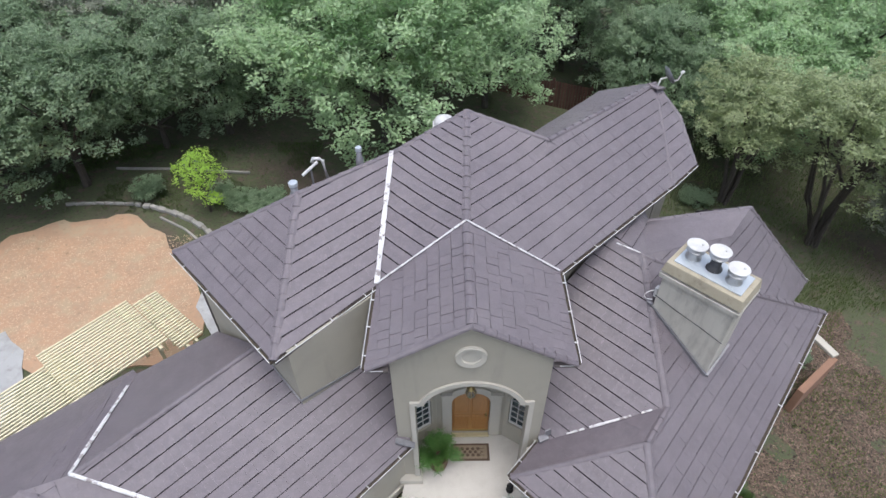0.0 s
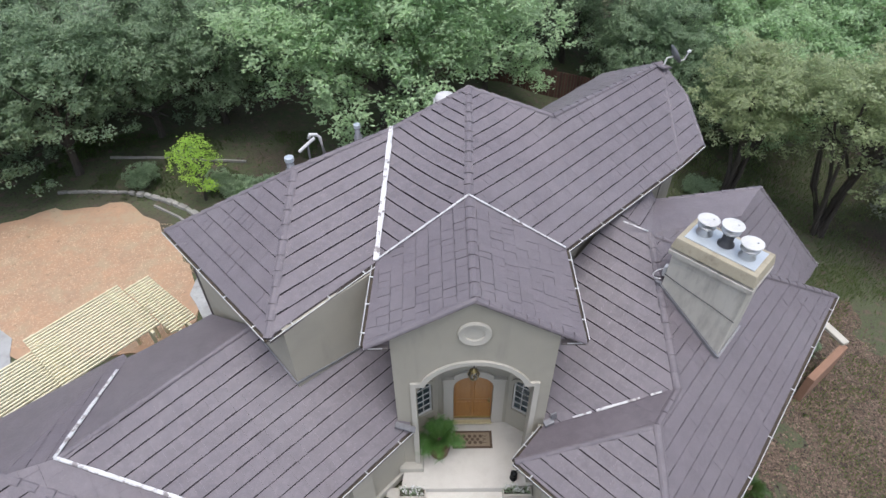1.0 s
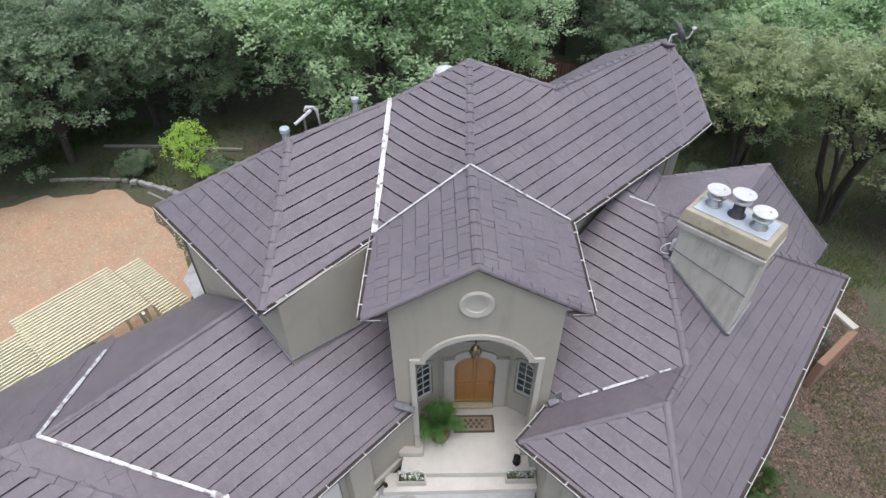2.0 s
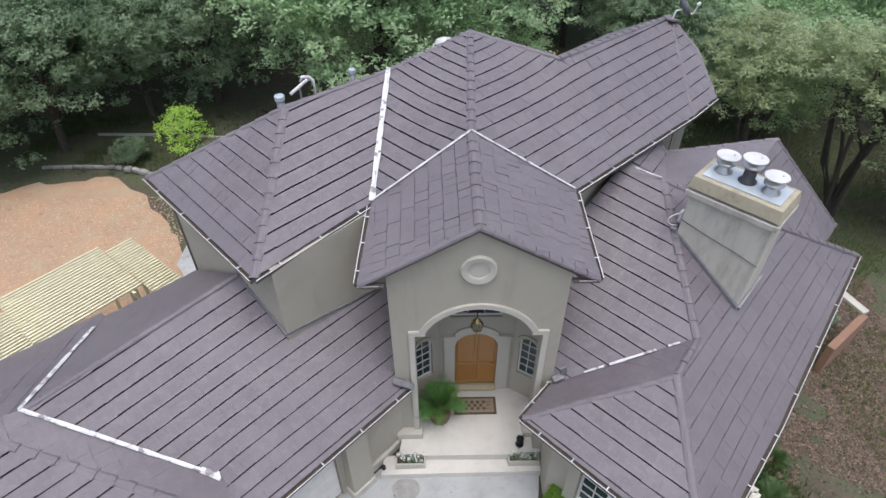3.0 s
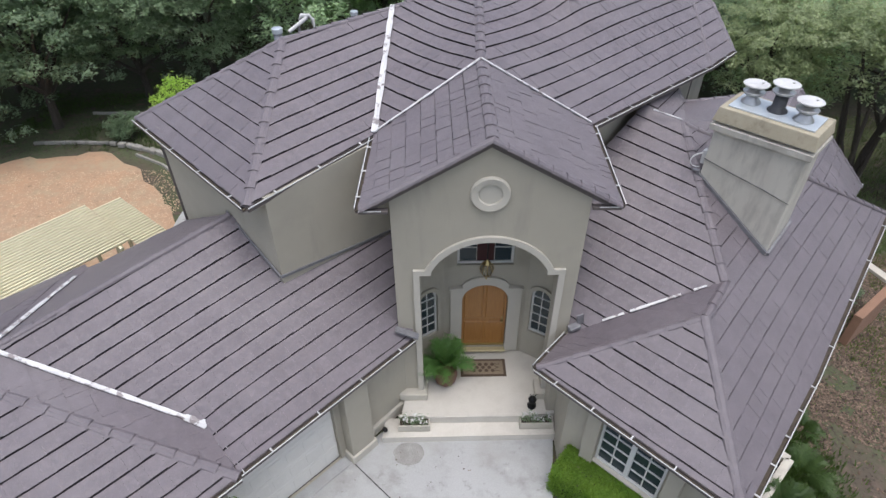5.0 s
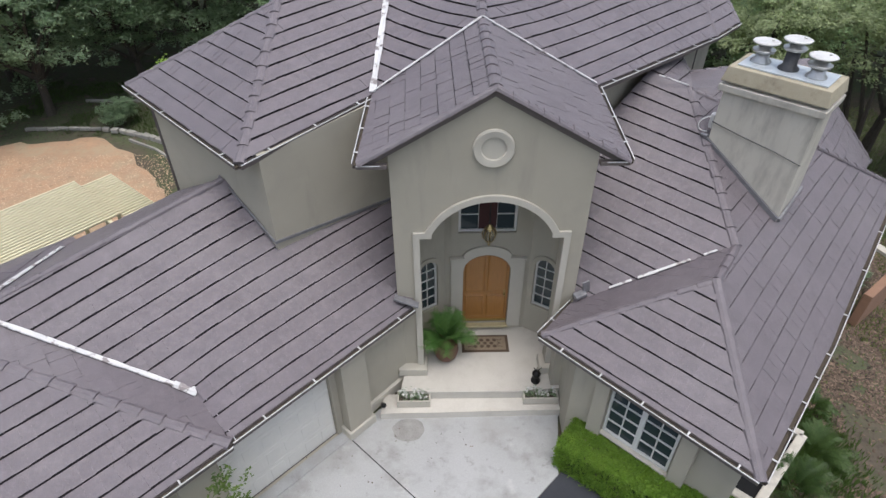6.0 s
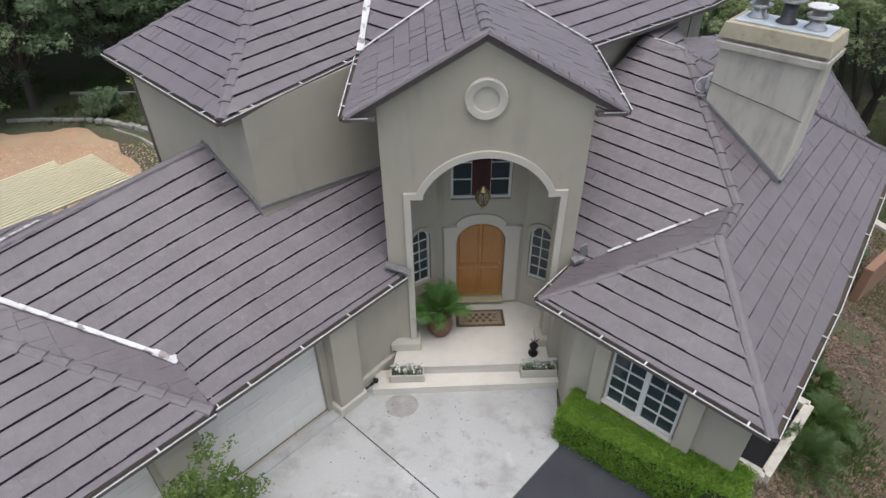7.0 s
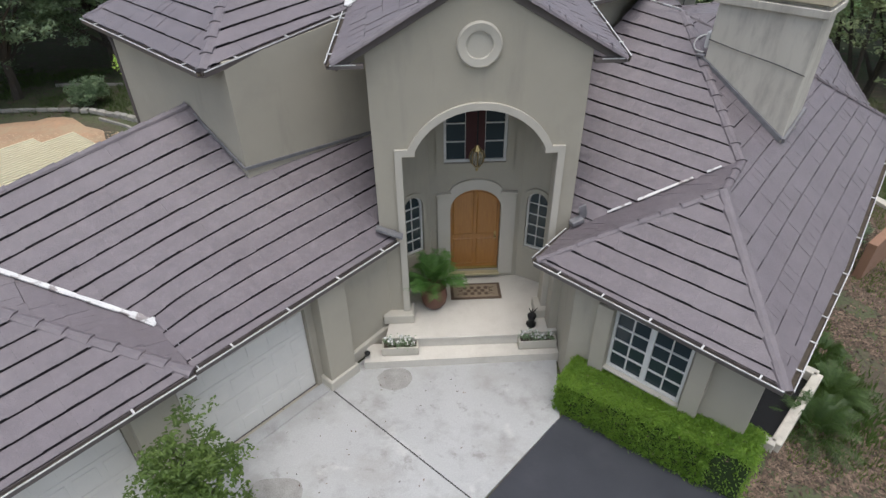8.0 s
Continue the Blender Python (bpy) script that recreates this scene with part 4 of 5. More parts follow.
for s in (-0.86, 0.90):
    part("pilaster", box((0.30, 0.14, 2.9), m @ pose(s, -0.07, -0.05), 0.01), STUCCO, house)
# lower stub of the porch return
part("pilaster", box((0.34, 0.34, 2.6), pose(1.72, -0.30, 1.3, 0, 0, 0), 0.012), STUCCO, house)
part("grey_box", box((0.08, 0.05, 0.12), pose(1.83, -1.1, 0.62, 0, 0, 0), 0.01), LEAD, house)

# ---- chimney ----
chim = thing("chimney", "weathered stucco chimney with a stained stepped cap and three steel flues", "chimney")
CM = pose(6.06, 2.22, 0, 0, 0, -45)


def tapered(w0, d0, w1, d1, z0, z1, m):
    bm = bmesh.new()
    vs = [bm.verts.new(m @ Vector((sx * w / 2, sy * d / 2, z))) for w, d, z in ((w0, d0, z0), (w1, d1, z1)) for sx, sy in ((-1, -1), (1, -1), (1, 1), (-1, 1))]
    for f in ((3, 2, 1, 0), (4, 5, 6, 7), (0, 1, 5, 4), (1, 2, 6, 5), (2, 3, 7, 6), (3, 0, 4, 7)):
        bm.faces.new([vs[i] for i in f])
    bmesh.ops.bevel(bm, geom=bm.edges[:], offset=0.012, segments=1, affect='EDGES')
    return bm


part("shaft", tapered(1.93, 1.02, 1.90, 1.0, 2.6, 6.37, CM), CHIMNEY, chim)
part("corbel", tapered(2.08, 1.18, 2.10, 1.20, 6.34, 6.49, CM), CHIMNEY, chim)
part("neck", tapered(1.84, 0.92, 1.84, 0.92, 6.48, 6.57, CM), CHIMNEY, chim)
part("cap", tapered(2.08, 1.18, 1.96, 1.06, 6.56, 6.86, CM), CROWN, chim, "ochre lichen-stained cap")
part("cap_sheet", box((1.72, 0.80, 0.03), CM @ pose(0, 0, 6.88), 0.006), GALV, chim, "galvanised cover sheet")
for i, (dx, dy) in enumerate(((-0.58, 0.06), (-0.02, 0.02), (0.52, -0.04))):
    fm = CM @ pose(dx, dy, 6.89)
    mid = 0.38 if i == 1 else 0.20
    f = part("flue", lathe([(0.20, 0), (0.20, 0.03), (0.135, 0.09), (0.13, mid)], 20, fm), BLACK_STEEL if i == 1 else STEEL, chim, "steel flue pipe", True)
    part("flue_collar", lathe([(0.13, mid), (0.205, mid + 0.01), (0.225, mid + 0.05), (0.215, mid + 0.065), (0.14, mid + 0.075), (0.13, mid + 0.17)], 20, fm), STEEL, f, "", True)
    part("flue_lid", lathe([(0.13, mid + 0.17), (0.25, mid + 0.19), (0.262, mid + 0.215), (0.24, mid + 0.228), (0.01, mid + 0.24)], 24, fm), WHITE_METAL, f, "pale domed lid")
    part("lid_bolt", lathe([(0.03, 0), (0.03, 0.02), (0.012, 0.03)], 8, fm @ pose(0.10, 0.05, mid + 0.232)), STEEL, f)
# lead apron where the shaft meets the slope, and the crack and cable across the face
part("apron_flashing", beam(CM @ Vector((-1.0, -0.54, 5.27)), CM @ Vector((0.98, -0.55, 4.00)), 0.06, 0.10), LEAD, chim, "dark lead apron")
part("apron_flashing", beam(CM @ Vector((1.0, -0.55, 4.00)), CM @ Vector((1.0, 0.5, 4.35)), 0.06, 0.10), LEAD, chim)
part("face_cable", tube([CM @ Vector((-0.97, -0.525, 5.62)), CM @ Vector((-0.3, -0.53, 5.50)), CM @ Vector((0.4, -0.53, 5.40)), CM @ Vector((0.97, -0.525, 5.28))], 0.011, 6), BLACK_STEEL, chim, "thin grey cable")
lnb = thing("junction_box", "white cable junction box clipped to the chimney", "junction box")
part("casing", box((0.10, 0.16, 0.34), CM @ pose(-1.04, -0.30, 5.55), 0.03), CABLE, lnb)
part("cable_loop", tube([CM @ Vector((-1.05 - 0.17 * math.sin(a), -0.42 - 0.18 * math.sin(a), 5.50 + 0.18 * math.cos(a))) for a in [math.pi * i / 10 for i in range(11)]], 0.014, 6), CABLE, lnb, "looped white cable")
part("foot", box((0.16, 0.10, 0.05), CM @ pose(-1.05, -0.52, 5.27), 0.01), LEAD, lnb)

# ---- small things on the roof ----


def vent_pipe(x, y, z, h, r, name, label):
    v = thing(name, label, "vent pipe")
    part("pipe", lathe([(r * 1.5, -0.5), (r * 1.5, 0.02), (r, 0.05), (r, h)], 14, pose(x, y, z)), LEAD, v, "", True)
    part("pipe_cap", lathe([(r * 1.25, h - 0.05), (r * 1.25, h + 0.05), (r * 1.15, h + 0.06)], 14, pose(x, y, z)), GALV, v, "pale metal cap")
    return v


vent_pipe(-4.62, 4.72, 7.45, 0.34, 0.10, "vent_pipe", "grey metal vent pipe with a pale cap behind the ridge")
vent_pipe(-3.10, 6.75, 7.2, 0.34, 0.08, "vent_pipe", "small white-capped vent pipe behind the ridge")
bent = thing("bent_vent", "white plastic vent pipe bent over like a hook", "vent pipe")
part("pipe", tube([(-4.0, 6.1, 7.0), (-4.05, 6.05, 7.62), (-4.12, 6.0, 7.72), (-4.3, 5.98, 7.74), (-4.34, 5.97, 7.62)], 0.05, 10), WHITE_METAL, bent, "", True)
arm = thing("antenna_arm", "white metal antenna arm on a short post", "antenna")
part("boom", tube([(-4.55, 5.5, 7.50), (-4.15, 5.85, 7.72)], 0.045, 8), WHITE_METAL, arm)
part("post", tube([(-4.33, 5.68, 6.9), (-4.33, 5.68, 7.62)], 0.03, 8), LEAD, arm)
hood = thing("roof_hood", "white metal roof vent hood at the ridge", "vent")
part("hood", lathe([(0.30, -0.3), (0.32, 0.10), (0.26, 0.20), (0.1, 0.25)], 18, pose(-0.55, 7.62, 7.82)), WHITE_METAL, hood, "", True)
part("hood_base", box((0.7, 0.6, 0.2), pose(-0.55, 7.55, 7.72), 0.02), WHITE_METAL, hood)
dish = thing("satellite_dish", "grey satellite dish on a white arm at the ridge end", "satellite dish")
DM = pose(7.10, 10.65, 7.78, 62, 0, 97)
part("reflector", lathe([(0.01, 0.0), (0.18, 0.02), (0.34, 0.09), (0.335, 0.10), (0.18, 0.035), (0.01, 0.015)], 24, DM), LEAD, dish, "", True)
part("feed_arm", tube([DM @ Vector((0, -0.3, 0.06)), DM @ Vector((0, -0.36, 0.30)), DM @ Vector((0, -0.16, 0.52))], 0.025, 8), WHITE_METAL, dish)
part("receiver", lathe([(0.05, 0), (0.06, 0.08), (0.04, 0.12)], 10, DM @ pose(0, -0.16, 0.46)), WHITE_METAL, dish)
part("mast", tube([(6.78, 10.45, 7.45), (6.85, 10.5, 7.75), (7.08, 10.62, 7.75)], 0.03, 8), WHITE_METAL, dish)
part("base_plate", box((0.5, 0.35, 0.06), pose(6.75, 10.35, 7.53, 0, 15, 40), 0.01), SHINGLE_PIECE, dish)
# kick-out flashing beside the arch, both sides
part("kick_flashing", beam((-1.92, -0.12, 3.02), (-1.42, -0.16, 2.82), 0.16, 0.05, 0.008), LEAD, house, "grey lead kick-out flashing")
kick = bmesh.new()
add_box(kick, (0.26, 0.16, 0.10), pose(1.96, -0.10, 2.98, 0, -12, 20), 0.02)
add_box(kick, (0.16, 0.04, 0.30), pose(2.08, -0.02, 3.14, 0, -10, 20), 0.01)
part("kick_flashing", kick, LEAD, house, "grey-blue sheet metal kick-out")

# ---- pergola ----


def pergola(origin, ang, length, span, count, z):
    p = thing("pergola", "cream painted timber pergola with close-set slats", "pergola", "pergolas beside the garage")
    m = pose(origin[0], origin[1], z, 0, 0, ang)
    for i in range(count):
        x = span * i / (count - 1)
        part("slat", box((0.052, length, 0.06), m @ pose(x, length / 2, 0), 0.006), PERGOLA, p)
    for y in (0.25, length - 0.3):
        part("beam", box((span + 0.3, 0.09, 0.16), m @ pose(span / 2, y, -0.13), 0.008), PERGOLA, p)
    for x in (0.15, span - 0.15):
        for y in (0.25, length - 0.3):
            part("post", box((0.10, 0.10, z - 0.12), m @ pose(x, y, -0.18 - (z - 0.14) / 2), 0.006), PERGOLA, p)
    return p


# ---- porch furnishing ----
lamp = thing("hanging_lantern", "brass and glass lantern hung in the porch arch", "lantern")
LZ = 3.86
LM = pose(0.06, 0.62, LZ)
part("lamp_glass", lathe([(0.05, 0.02), (0.12, 0.10), (0.15, 0.22), (0.12, 0.32), (0.07, 0.36)], 8, LM), LAMP_GLASS, lamp)
for i in range(8):
    a = 2 * math.pi * i / 8
    part("rib", tube([LM @ Vector((r * math.cos(a), r * math.sin(a), z)) for r, z in ((0.05, 0.0), (0.125, 0.10), (0.155, 0.22), (0.125, 0.32), (0.06, 0.38))], 0.009, 5), BRASS, lamp)
part("finial", lathe([(0.012, -0.10), (0.03, -0.06), (0.012, -0.03), (0.055, 0.01), (0.05, 0.03)], 12, LM), BRASS, lamp)
part("crown", lathe([(0.09, 0.36), (0.05, 0.42), (0.02, 0.46)], 12, LM), BRASS, lamp)
part("chain", tube([LM @ Vector((0, 0, 0.45)), LM @ Vector((0, 0, 1.66))], 0.014, 6), IRON, lamp, "dark iron chain")

rug = thing("doormat", "brown patterned doormat with a dark border", "doormat")
RM = pose(0.13, 0.84, 0.506)
part("border", box((1.16, 0.56, 0.016), RM, 0.004), RUG, rug)
part("field", box((1.02, 0.43, 0.006), RM @ pose(0, 0, 0.011)), RUG_LIGHT, rug)
for i in range(7):
    for j in range(3):
        if (i + j) % 2 == 0:
            part("rosette", lathe([(0.052, 0), (0.05, 0.004), (0.03, 0.006)], 12, RM @ pose(-0.24 + i * 0.08, -0.10 + j * 0.10, 0.014)), RUG, rug)
for sx in (-1, 1):
    for k in range(4):
        part("scroll", tube([RM @ Vector((sx * (0.36 + 0.06 * math.cos(a + k)), -0.13 + k * 0.085 + 0.03 * math.sin(a + k), 0.016)) for a in [0, 0.8, 1.6, 2.4, 3.2]], 0.009, 5), RUG, rug)


def leaf_quads(rng, centres, per, spread, size, flat=0.5):
    """Small folded leaves scattered round the centres; returns verts and faces."""
    vs, fs = [], []
    for c in centres:
        for _ in range(per):
            d = Vector((rng.gauss(0, 1), rng.gauss(0, 1), rng.gauss(0, 1) * 0.8)) * spread * 0.5
            p = Vector(c) + d
            nrm = Vector((rng.gauss(0, 1), rng.gauss(0, 1), rng.gauss(flat, 0.8)))
            if nrm.length < 1e-3:
                continue
            nrm.normalize()
            a = nrm.orthogonal().normalized()
            a = Matrix.Rotation(rng.uniform(0, 6.28), 3, nrm) @ a
            b = nrm.cross(a)
            s = size * rng.uniform(0.6, 1.25)
            o = len(vs)
            vs += [p - a * s, p - b * s * 0.45 + nrm * s * 0.12, p + a * s, p + b * s * 0.45 + nrm * s * 0.12]
            fs.append((o, o + 1, o + 2, o + 3))
    return vs, fs


def fronds(rng, base, count, length, rise, droop, width, segs=7, leaflets=14):
    """Feathery palm fronds that arch out from the base."""
    out = []
    for i in range(count):
        a = 2 * math.pi * i / count + rng.uniform(-0.3, 0.3)
        el = rng.uniform(0.35, 1.25)
        d = Vector((math.cos(a), math.sin(a), 0))
        L = length * rng.uniform(0.75, 1.1)
        pts = [Vector(base) + d * (L * t * math.cos(el) + 0.0) + Vector((0, 0, L * t * math.sin(el) * rise - droop * L * t * t)) for t in [k / segs for k in range(segs + 1)]]
        vs, fs = [], []
        for k in range(leaflets):
            t = 0.25 + 0.75 * k / leaflets
            x = t * segs
            j = min(int(x), segs - 1)
            p = pts[j].lerp(pts[j + 1], x - j)
            t_dir = (pts[j + 1] - pts[j]).normalized()
            side = t_dir.cross(Vector((0, 0, 1))).normalized()
            ll = width * (1.1 - 0.7 * abs(t - 0.5))
            for sg in (-1, 1):
                tip = p + (side * sg + t_dir * 0.8).normalized() * ll + Vector((0, 0, -0.25 * ll))
                w = t_dir * 0.013
                o = len(vs)
                vs += [p - w, p + w, tip]
                fs.append((o, o + 1, o + 2))
        o = len(vs)
        for k in range(segs):
            s = Vector((0, 0, 0.006))
            o = len(vs)
            vs += [pts[k] - s, pts[k + 1] - s, pts[k + 1] + s, pts[k] + s]
            fs.append((o, o + 1, o + 2, o + 3))
        out.append((vs, fs))
    return out


palm = thing("potted_palm", "bushy green palm in a round brown clay pot", "potted plant")
PX, PY = -0.84, 0.42
part("pot", lathe([(0.15, 0.0), (0.23, 0.12), (0.265, 0.30), (0.235, 0.46), (0.25, 0.52), (0.22, 0.52), (0.21, 0.48), (0.01, 0.47)], 28, pose(PX, PY, 0.50) @ Matrix.Diagonal((1.12, 1.12, 1.08, 1))), POT, palm, "round brown clay pot", True)
for vs, fs in fronds(random.Random(4), (PX, PY, 1.08), 64, 0.80, 1.50, 0.45, 0.24):
    place("frond", mesh_from(vs, fs, LEAF_PALM), palm)


def flower_box(x, y, z, seed, w=0.76):
    rng = random.Random(seed)
    t = thing("flower_box", "pale stone planter box with white pansies on the step", "planter", "planters on the step")
    bm = bmesh.new()
    add_box(bm, (w, 0.34, 0.05), pose(x, y, z + 0.03), 0.01)
    for sx, sy, dx, dy in ((w, 0.04, 0, -0.15), (w, 0.04, 0, 0.15), (0.04, 0.30, -w / 2 + 0.02, 0), (0.04, 0.30, w / 2 - 0.02, 0)):
        add_box(bm, (sx, sy, 0.20), pose(x + dx, y + dy, z + 0.12), 0.008)
    part("trough", bm, TRIM, t)
    part("soil", box((w - 0.08, 0.26, 0.03), pose(x, y, z + 0.16)), DEBRIS, t)
    cs = [(x + rng.uniform(-w / 2 + 0.06, w / 2 - 0.06), y + rng.uniform(-0.11, 0.11), z + 0.22 + rng.uniform(-0.02, 0.05)) for _ in range(40)]
    vs, fs = leaf_quads(rng, cs, 16, 0.08, 0.028)
    tagged(place("foliage", mesh_from(vs, fs, LEAF_DARK), t), kind="stuff")
    vs, fs = leaf_quads(rng, [(a, b, c + 0.05) for a, b, c in cs[:34]], 6, 0.03, 0.028, 2.0)
    tagged(place("blossom", mesh_from(vs, fs, PETAL), t, "white blossoms"), kind="stuff")
    return t


flower_box(-1.60, -0.66, 0.22, 1)
flower_box(1.30, -0.63, 0.22, 2, 0.80)
orn = thing("iron_ornament", "small black iron garden ornament behind the planter", "ornament")
part("body", lathe([(0.10, 0.0), (0.11, 0.06), (0.05, 0.12), (0.08, 0.20), (0.10, 0.28), (0.06, 0.34), (0.02, 0.36)], 14, pose(1.22, -0.35, 0.50)), IRON, orn, "", True)
for a in (-0.5, 0.0, 0.6):
    part("prong", tube([(1.22, -0.35, 0.82), (1.22 + 0.10 * a, -0.35, 0.93), (1.22 + 0.16 * a, -0.37, 1.0)], 0.016, 6, 0.5), IRON, orn)
spot = thing("spot_light", "small dark garden spotlight at the wall foot", "lamp")
part("head", lathe([(0.04, 0), (0.055, 0.02), (0.055, 0.13), (0.03, 0.15)], 12, pose(-2.30, -0.80, 0.32, 50, 0, 20)), IRON, spot)
part("stake", tube([(-2.32, -0.8, 0.2), (-2.3, -0.8, 0.36)], 0.015, 6), IRON, spot)

# ---- hedge ----
hrng = random.Random(11)
hedge = thing("hedge", "clipped bright green box hedge below the window", "hedge")
HA, HB = Vector((1.40, -2.20, 0)), Vector((3.52, -3.955, 0))
hd = (HB - HA).normalized()
hn = Vector((-hd.y, hd.x, 0))
# solid dark core, coloured as the shaded depth behind the leaves
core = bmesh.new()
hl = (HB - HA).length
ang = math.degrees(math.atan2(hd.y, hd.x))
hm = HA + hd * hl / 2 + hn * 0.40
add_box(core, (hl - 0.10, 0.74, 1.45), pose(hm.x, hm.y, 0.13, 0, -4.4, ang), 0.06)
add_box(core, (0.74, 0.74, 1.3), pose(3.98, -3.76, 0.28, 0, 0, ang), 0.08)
part("hedge_core", core, HEDGE_SHADE, hedge)
pts = []
for _ in range(9500):
    s, d = hrng.uniform(0, hl), hrng.uniform(0, 0.80)
    topz = 0.80 + 0.08 * s + 0.05 * noise.noise((s * 3, d * 3, 1))
    face = hrng.random()
    if face < 0.50:
        q = HA + hd * s + hn * d
        pts.append((q.x, q.y, topz))
    elif face < 0.88:
        q = HA + hd * s + hn * (0.02 + 0.03 * noise.noise((s * 3, 3, 7)))
        pts.append((q.x, q.y, hrng.uniform(-0.5, topz)))
    else:
        q = (HA if hrng.random() < 0.5 else HB) + hn * d
        pts.append((q.x, q.y, hrng.uniform(-0.4, 0.80 if q.x < 3 else 0.98)))
for _ in range(2600):
    a, b = hrng.uniform(-0.42, 0.42), hrng.uniform(-0.42, 0.42)
    q = Vector((3.98, -3.76, 0)) + hd * a + hn * b
    pts.append((q.x, q.y, 1.02 + 0.06 * noise.noise((a * 4, b * 4, 3)) if max(abs(a), abs(b)) < 0.38 else hrng.uniform(-0.5, 1.02)))
vs, fs = leaf_quads(hrng, hrng.sample(pts, 260), 3, 0.07, 0.024, 1.5)
tagged(place("dry_leaves", mesh_from(vs, fs, LITTER), hedge, "brown dead leaves caught on top"), kind="stuff")
vs, fs = leaf_quads(hrng, pts, 6, 0.075, 0.026, 1.3)
tagged(place("hedge_leaves", mesh_from(vs, fs, LEAF_HEDGE), hedge), kind="stuff")

# stone well beside the corner
well = thing("window_well", "pale concrete retaining box at the house corner, its shaded inside shown by a black slab", "retaining wall")
for a, b in (((5.55, -2.95), (7.35, -1.30)), ((5.55, -2.95), (5.05, -2.50)), ((7.35, -1.30), (6.9, -0.85))):
    part("well_wall", beam((*a, -0.36), (*b, -0.36), 0.20, 1.3, 0.02), CHIMNEY, well)
# black slab near ground level stands in for the well's shaded depth
part("well_floor", slab([(5.0, -2.6, -0.46), (5.6, -2.9, -0.46), (7.3, -1.3, -0.60), (6.5, -0.8, -0.60)], 0.3), IRON, well)
fern = thing("feathery_shrub", "feathery dark green palm shrub beside the retaining box", "shrub")
for c, n, L, sd in (((6.75, -2.35, -0.95), 40, 1.25, 5), ((7.8, -1.35, -1.1), 34, 1.1, 6), ((8.6, 0.1, -1.4), 26, 0.8, 7)):
    for vs, fs in fronds(random.Random(sd), c, n, L, 1.2, 0.5, 0.24, 7, 18):
        place("frond", mesh_from(vs, fs, LEAF_FERN), fern)
tw = thing("terracotta_wall", "low terracotta garden wall with a pale coping", "wall")
part("wall_body", beam((11.9, 3.6, -0.65), (13.9, 5.1, -0.75), 0.25, 2.0, 0.02), TERRACOTTA, tw)
part("coping", beam((13.9, 5.1, -0.62), (13.4, 6.3, -0.55), 0.3, 0.12, 0.02), TRIM, tw)

# ---- plants ----


def lobes(rng, n, rad, height, base):
    """Uneven crown: centres of leaf clumps on several overlapping lobes."""
    heads = [(Vector((0, 0, base + height * 0.5)), 0.72)]
    for i in range(n):
        a = 2 * math.pi * i / n + rng.uniform(-0.4, 0.4)
        r = rad * rng.uniform(0.45, 0.72)
        heads.append((Vector((math.cos(a) * r, math.sin(a) * r, base + height * rng.uniform(0.18, 0.82))), rng.uniform(0.34, 0.55)))
    return heads


def tree_mesh(seed, rad, height, base, clumps, per, leaf, spread, leaf_mat, name, stems=0):
    rng = random.Random(seed)
    t = thing(name, "", "tree")
    heads = lobes(rng, 11, rad, height, base)
    trunk = [(0, 0, -0.6), (0.1, 0.05, base * 0.5), (rng.uniform(-0.3, 0.3), rng.uniform(-0.3, 0.3), base + height * 0.25), (rng.uniform(-0.4, 0.4), 0.2, base + height * 0.6)]
    bm = tube(trunk, 0.05 * rad + 0.06, 8, 0.35)
    part("trunk", bm, BARK, t)
    for h, s in heads[1:1 + stems]:
        foot = Vector((rng.uniform(-0.5, 0.5), rng.uniform(-0.5, 0.5), -0.5))
        bend = foot.lerp(h, 0.45) + Vector((rng.uniform(-0.5, 0.5), rng.uniform(-0.5, 0.5), 0.3))
        part("stem", tube([foot, foot.lerp(bend, 0.5) + Vector((0.1, -0.1, 0)), bend, h], 0.15, 7, 0.3), BARK, t)
    for h, s in heads[1:]:
        st = Vector(trunk[2]).lerp(Vector(trunk[1]), rng.random() * 0.7)
        mid = st.lerp(h, 0.5) + Vector((rng.uniform(-0.3, 0.3), rng.uniform(-0.3, 0.3), 0.25))
        part("limb", tube([st, mid, h], 0.02 * rad + 0.03, 6, 0.25), BARK, t)
    cs = []
    while len(cs) < clumps:
        h, s = heads[rng.randrange(len(heads))] if rng.random() > 0.2 else heads[0]
        d = Vector((rng.gauss(0, 1), rng.gauss(0, 1), rng.gauss(0.15, 0.9))).normalized()
        if d.z < -0.3 and rng.random() < 0.7:
            continue
        q = h + d * s * rad * rng.uniform(0.72, 1.08) * (1 + 0.25 * noise.noise(d * 3 + h))
        q.z = max(q.z, base * 0.75)
        # a spray: small clumps spread over an uneven dome at the end of a twig
        size = spread * rng.uniform(0.9, 1.9)
        for _ in range(7):
            e = Vector((rng.gauss(0, 1), rng.gauss(0, 1), abs(rng.gauss(0, 0.55)))).normalized()
            e.z *= 0.55
            cs.append(q + e * size + d * 0.15)
    vs, fs = leaf_quads(rng, cs, per, spread * 0.68, leaf * 1.12, 2.2)
    tagged(place("crown", mesh_from(vs, fs, leaf_mat), t), kind="stuff")
    return t


def plant(src, x, y, s, rz, label, z=None):
    ob = copy_thing(src, pose(x, y, ground_z(x, y) if z is None else z, 0, 0, rz) @ Matrix.Diagonal((s, s, s, 1)))
    return tagged(ob, label, "tree", "trees round the house")


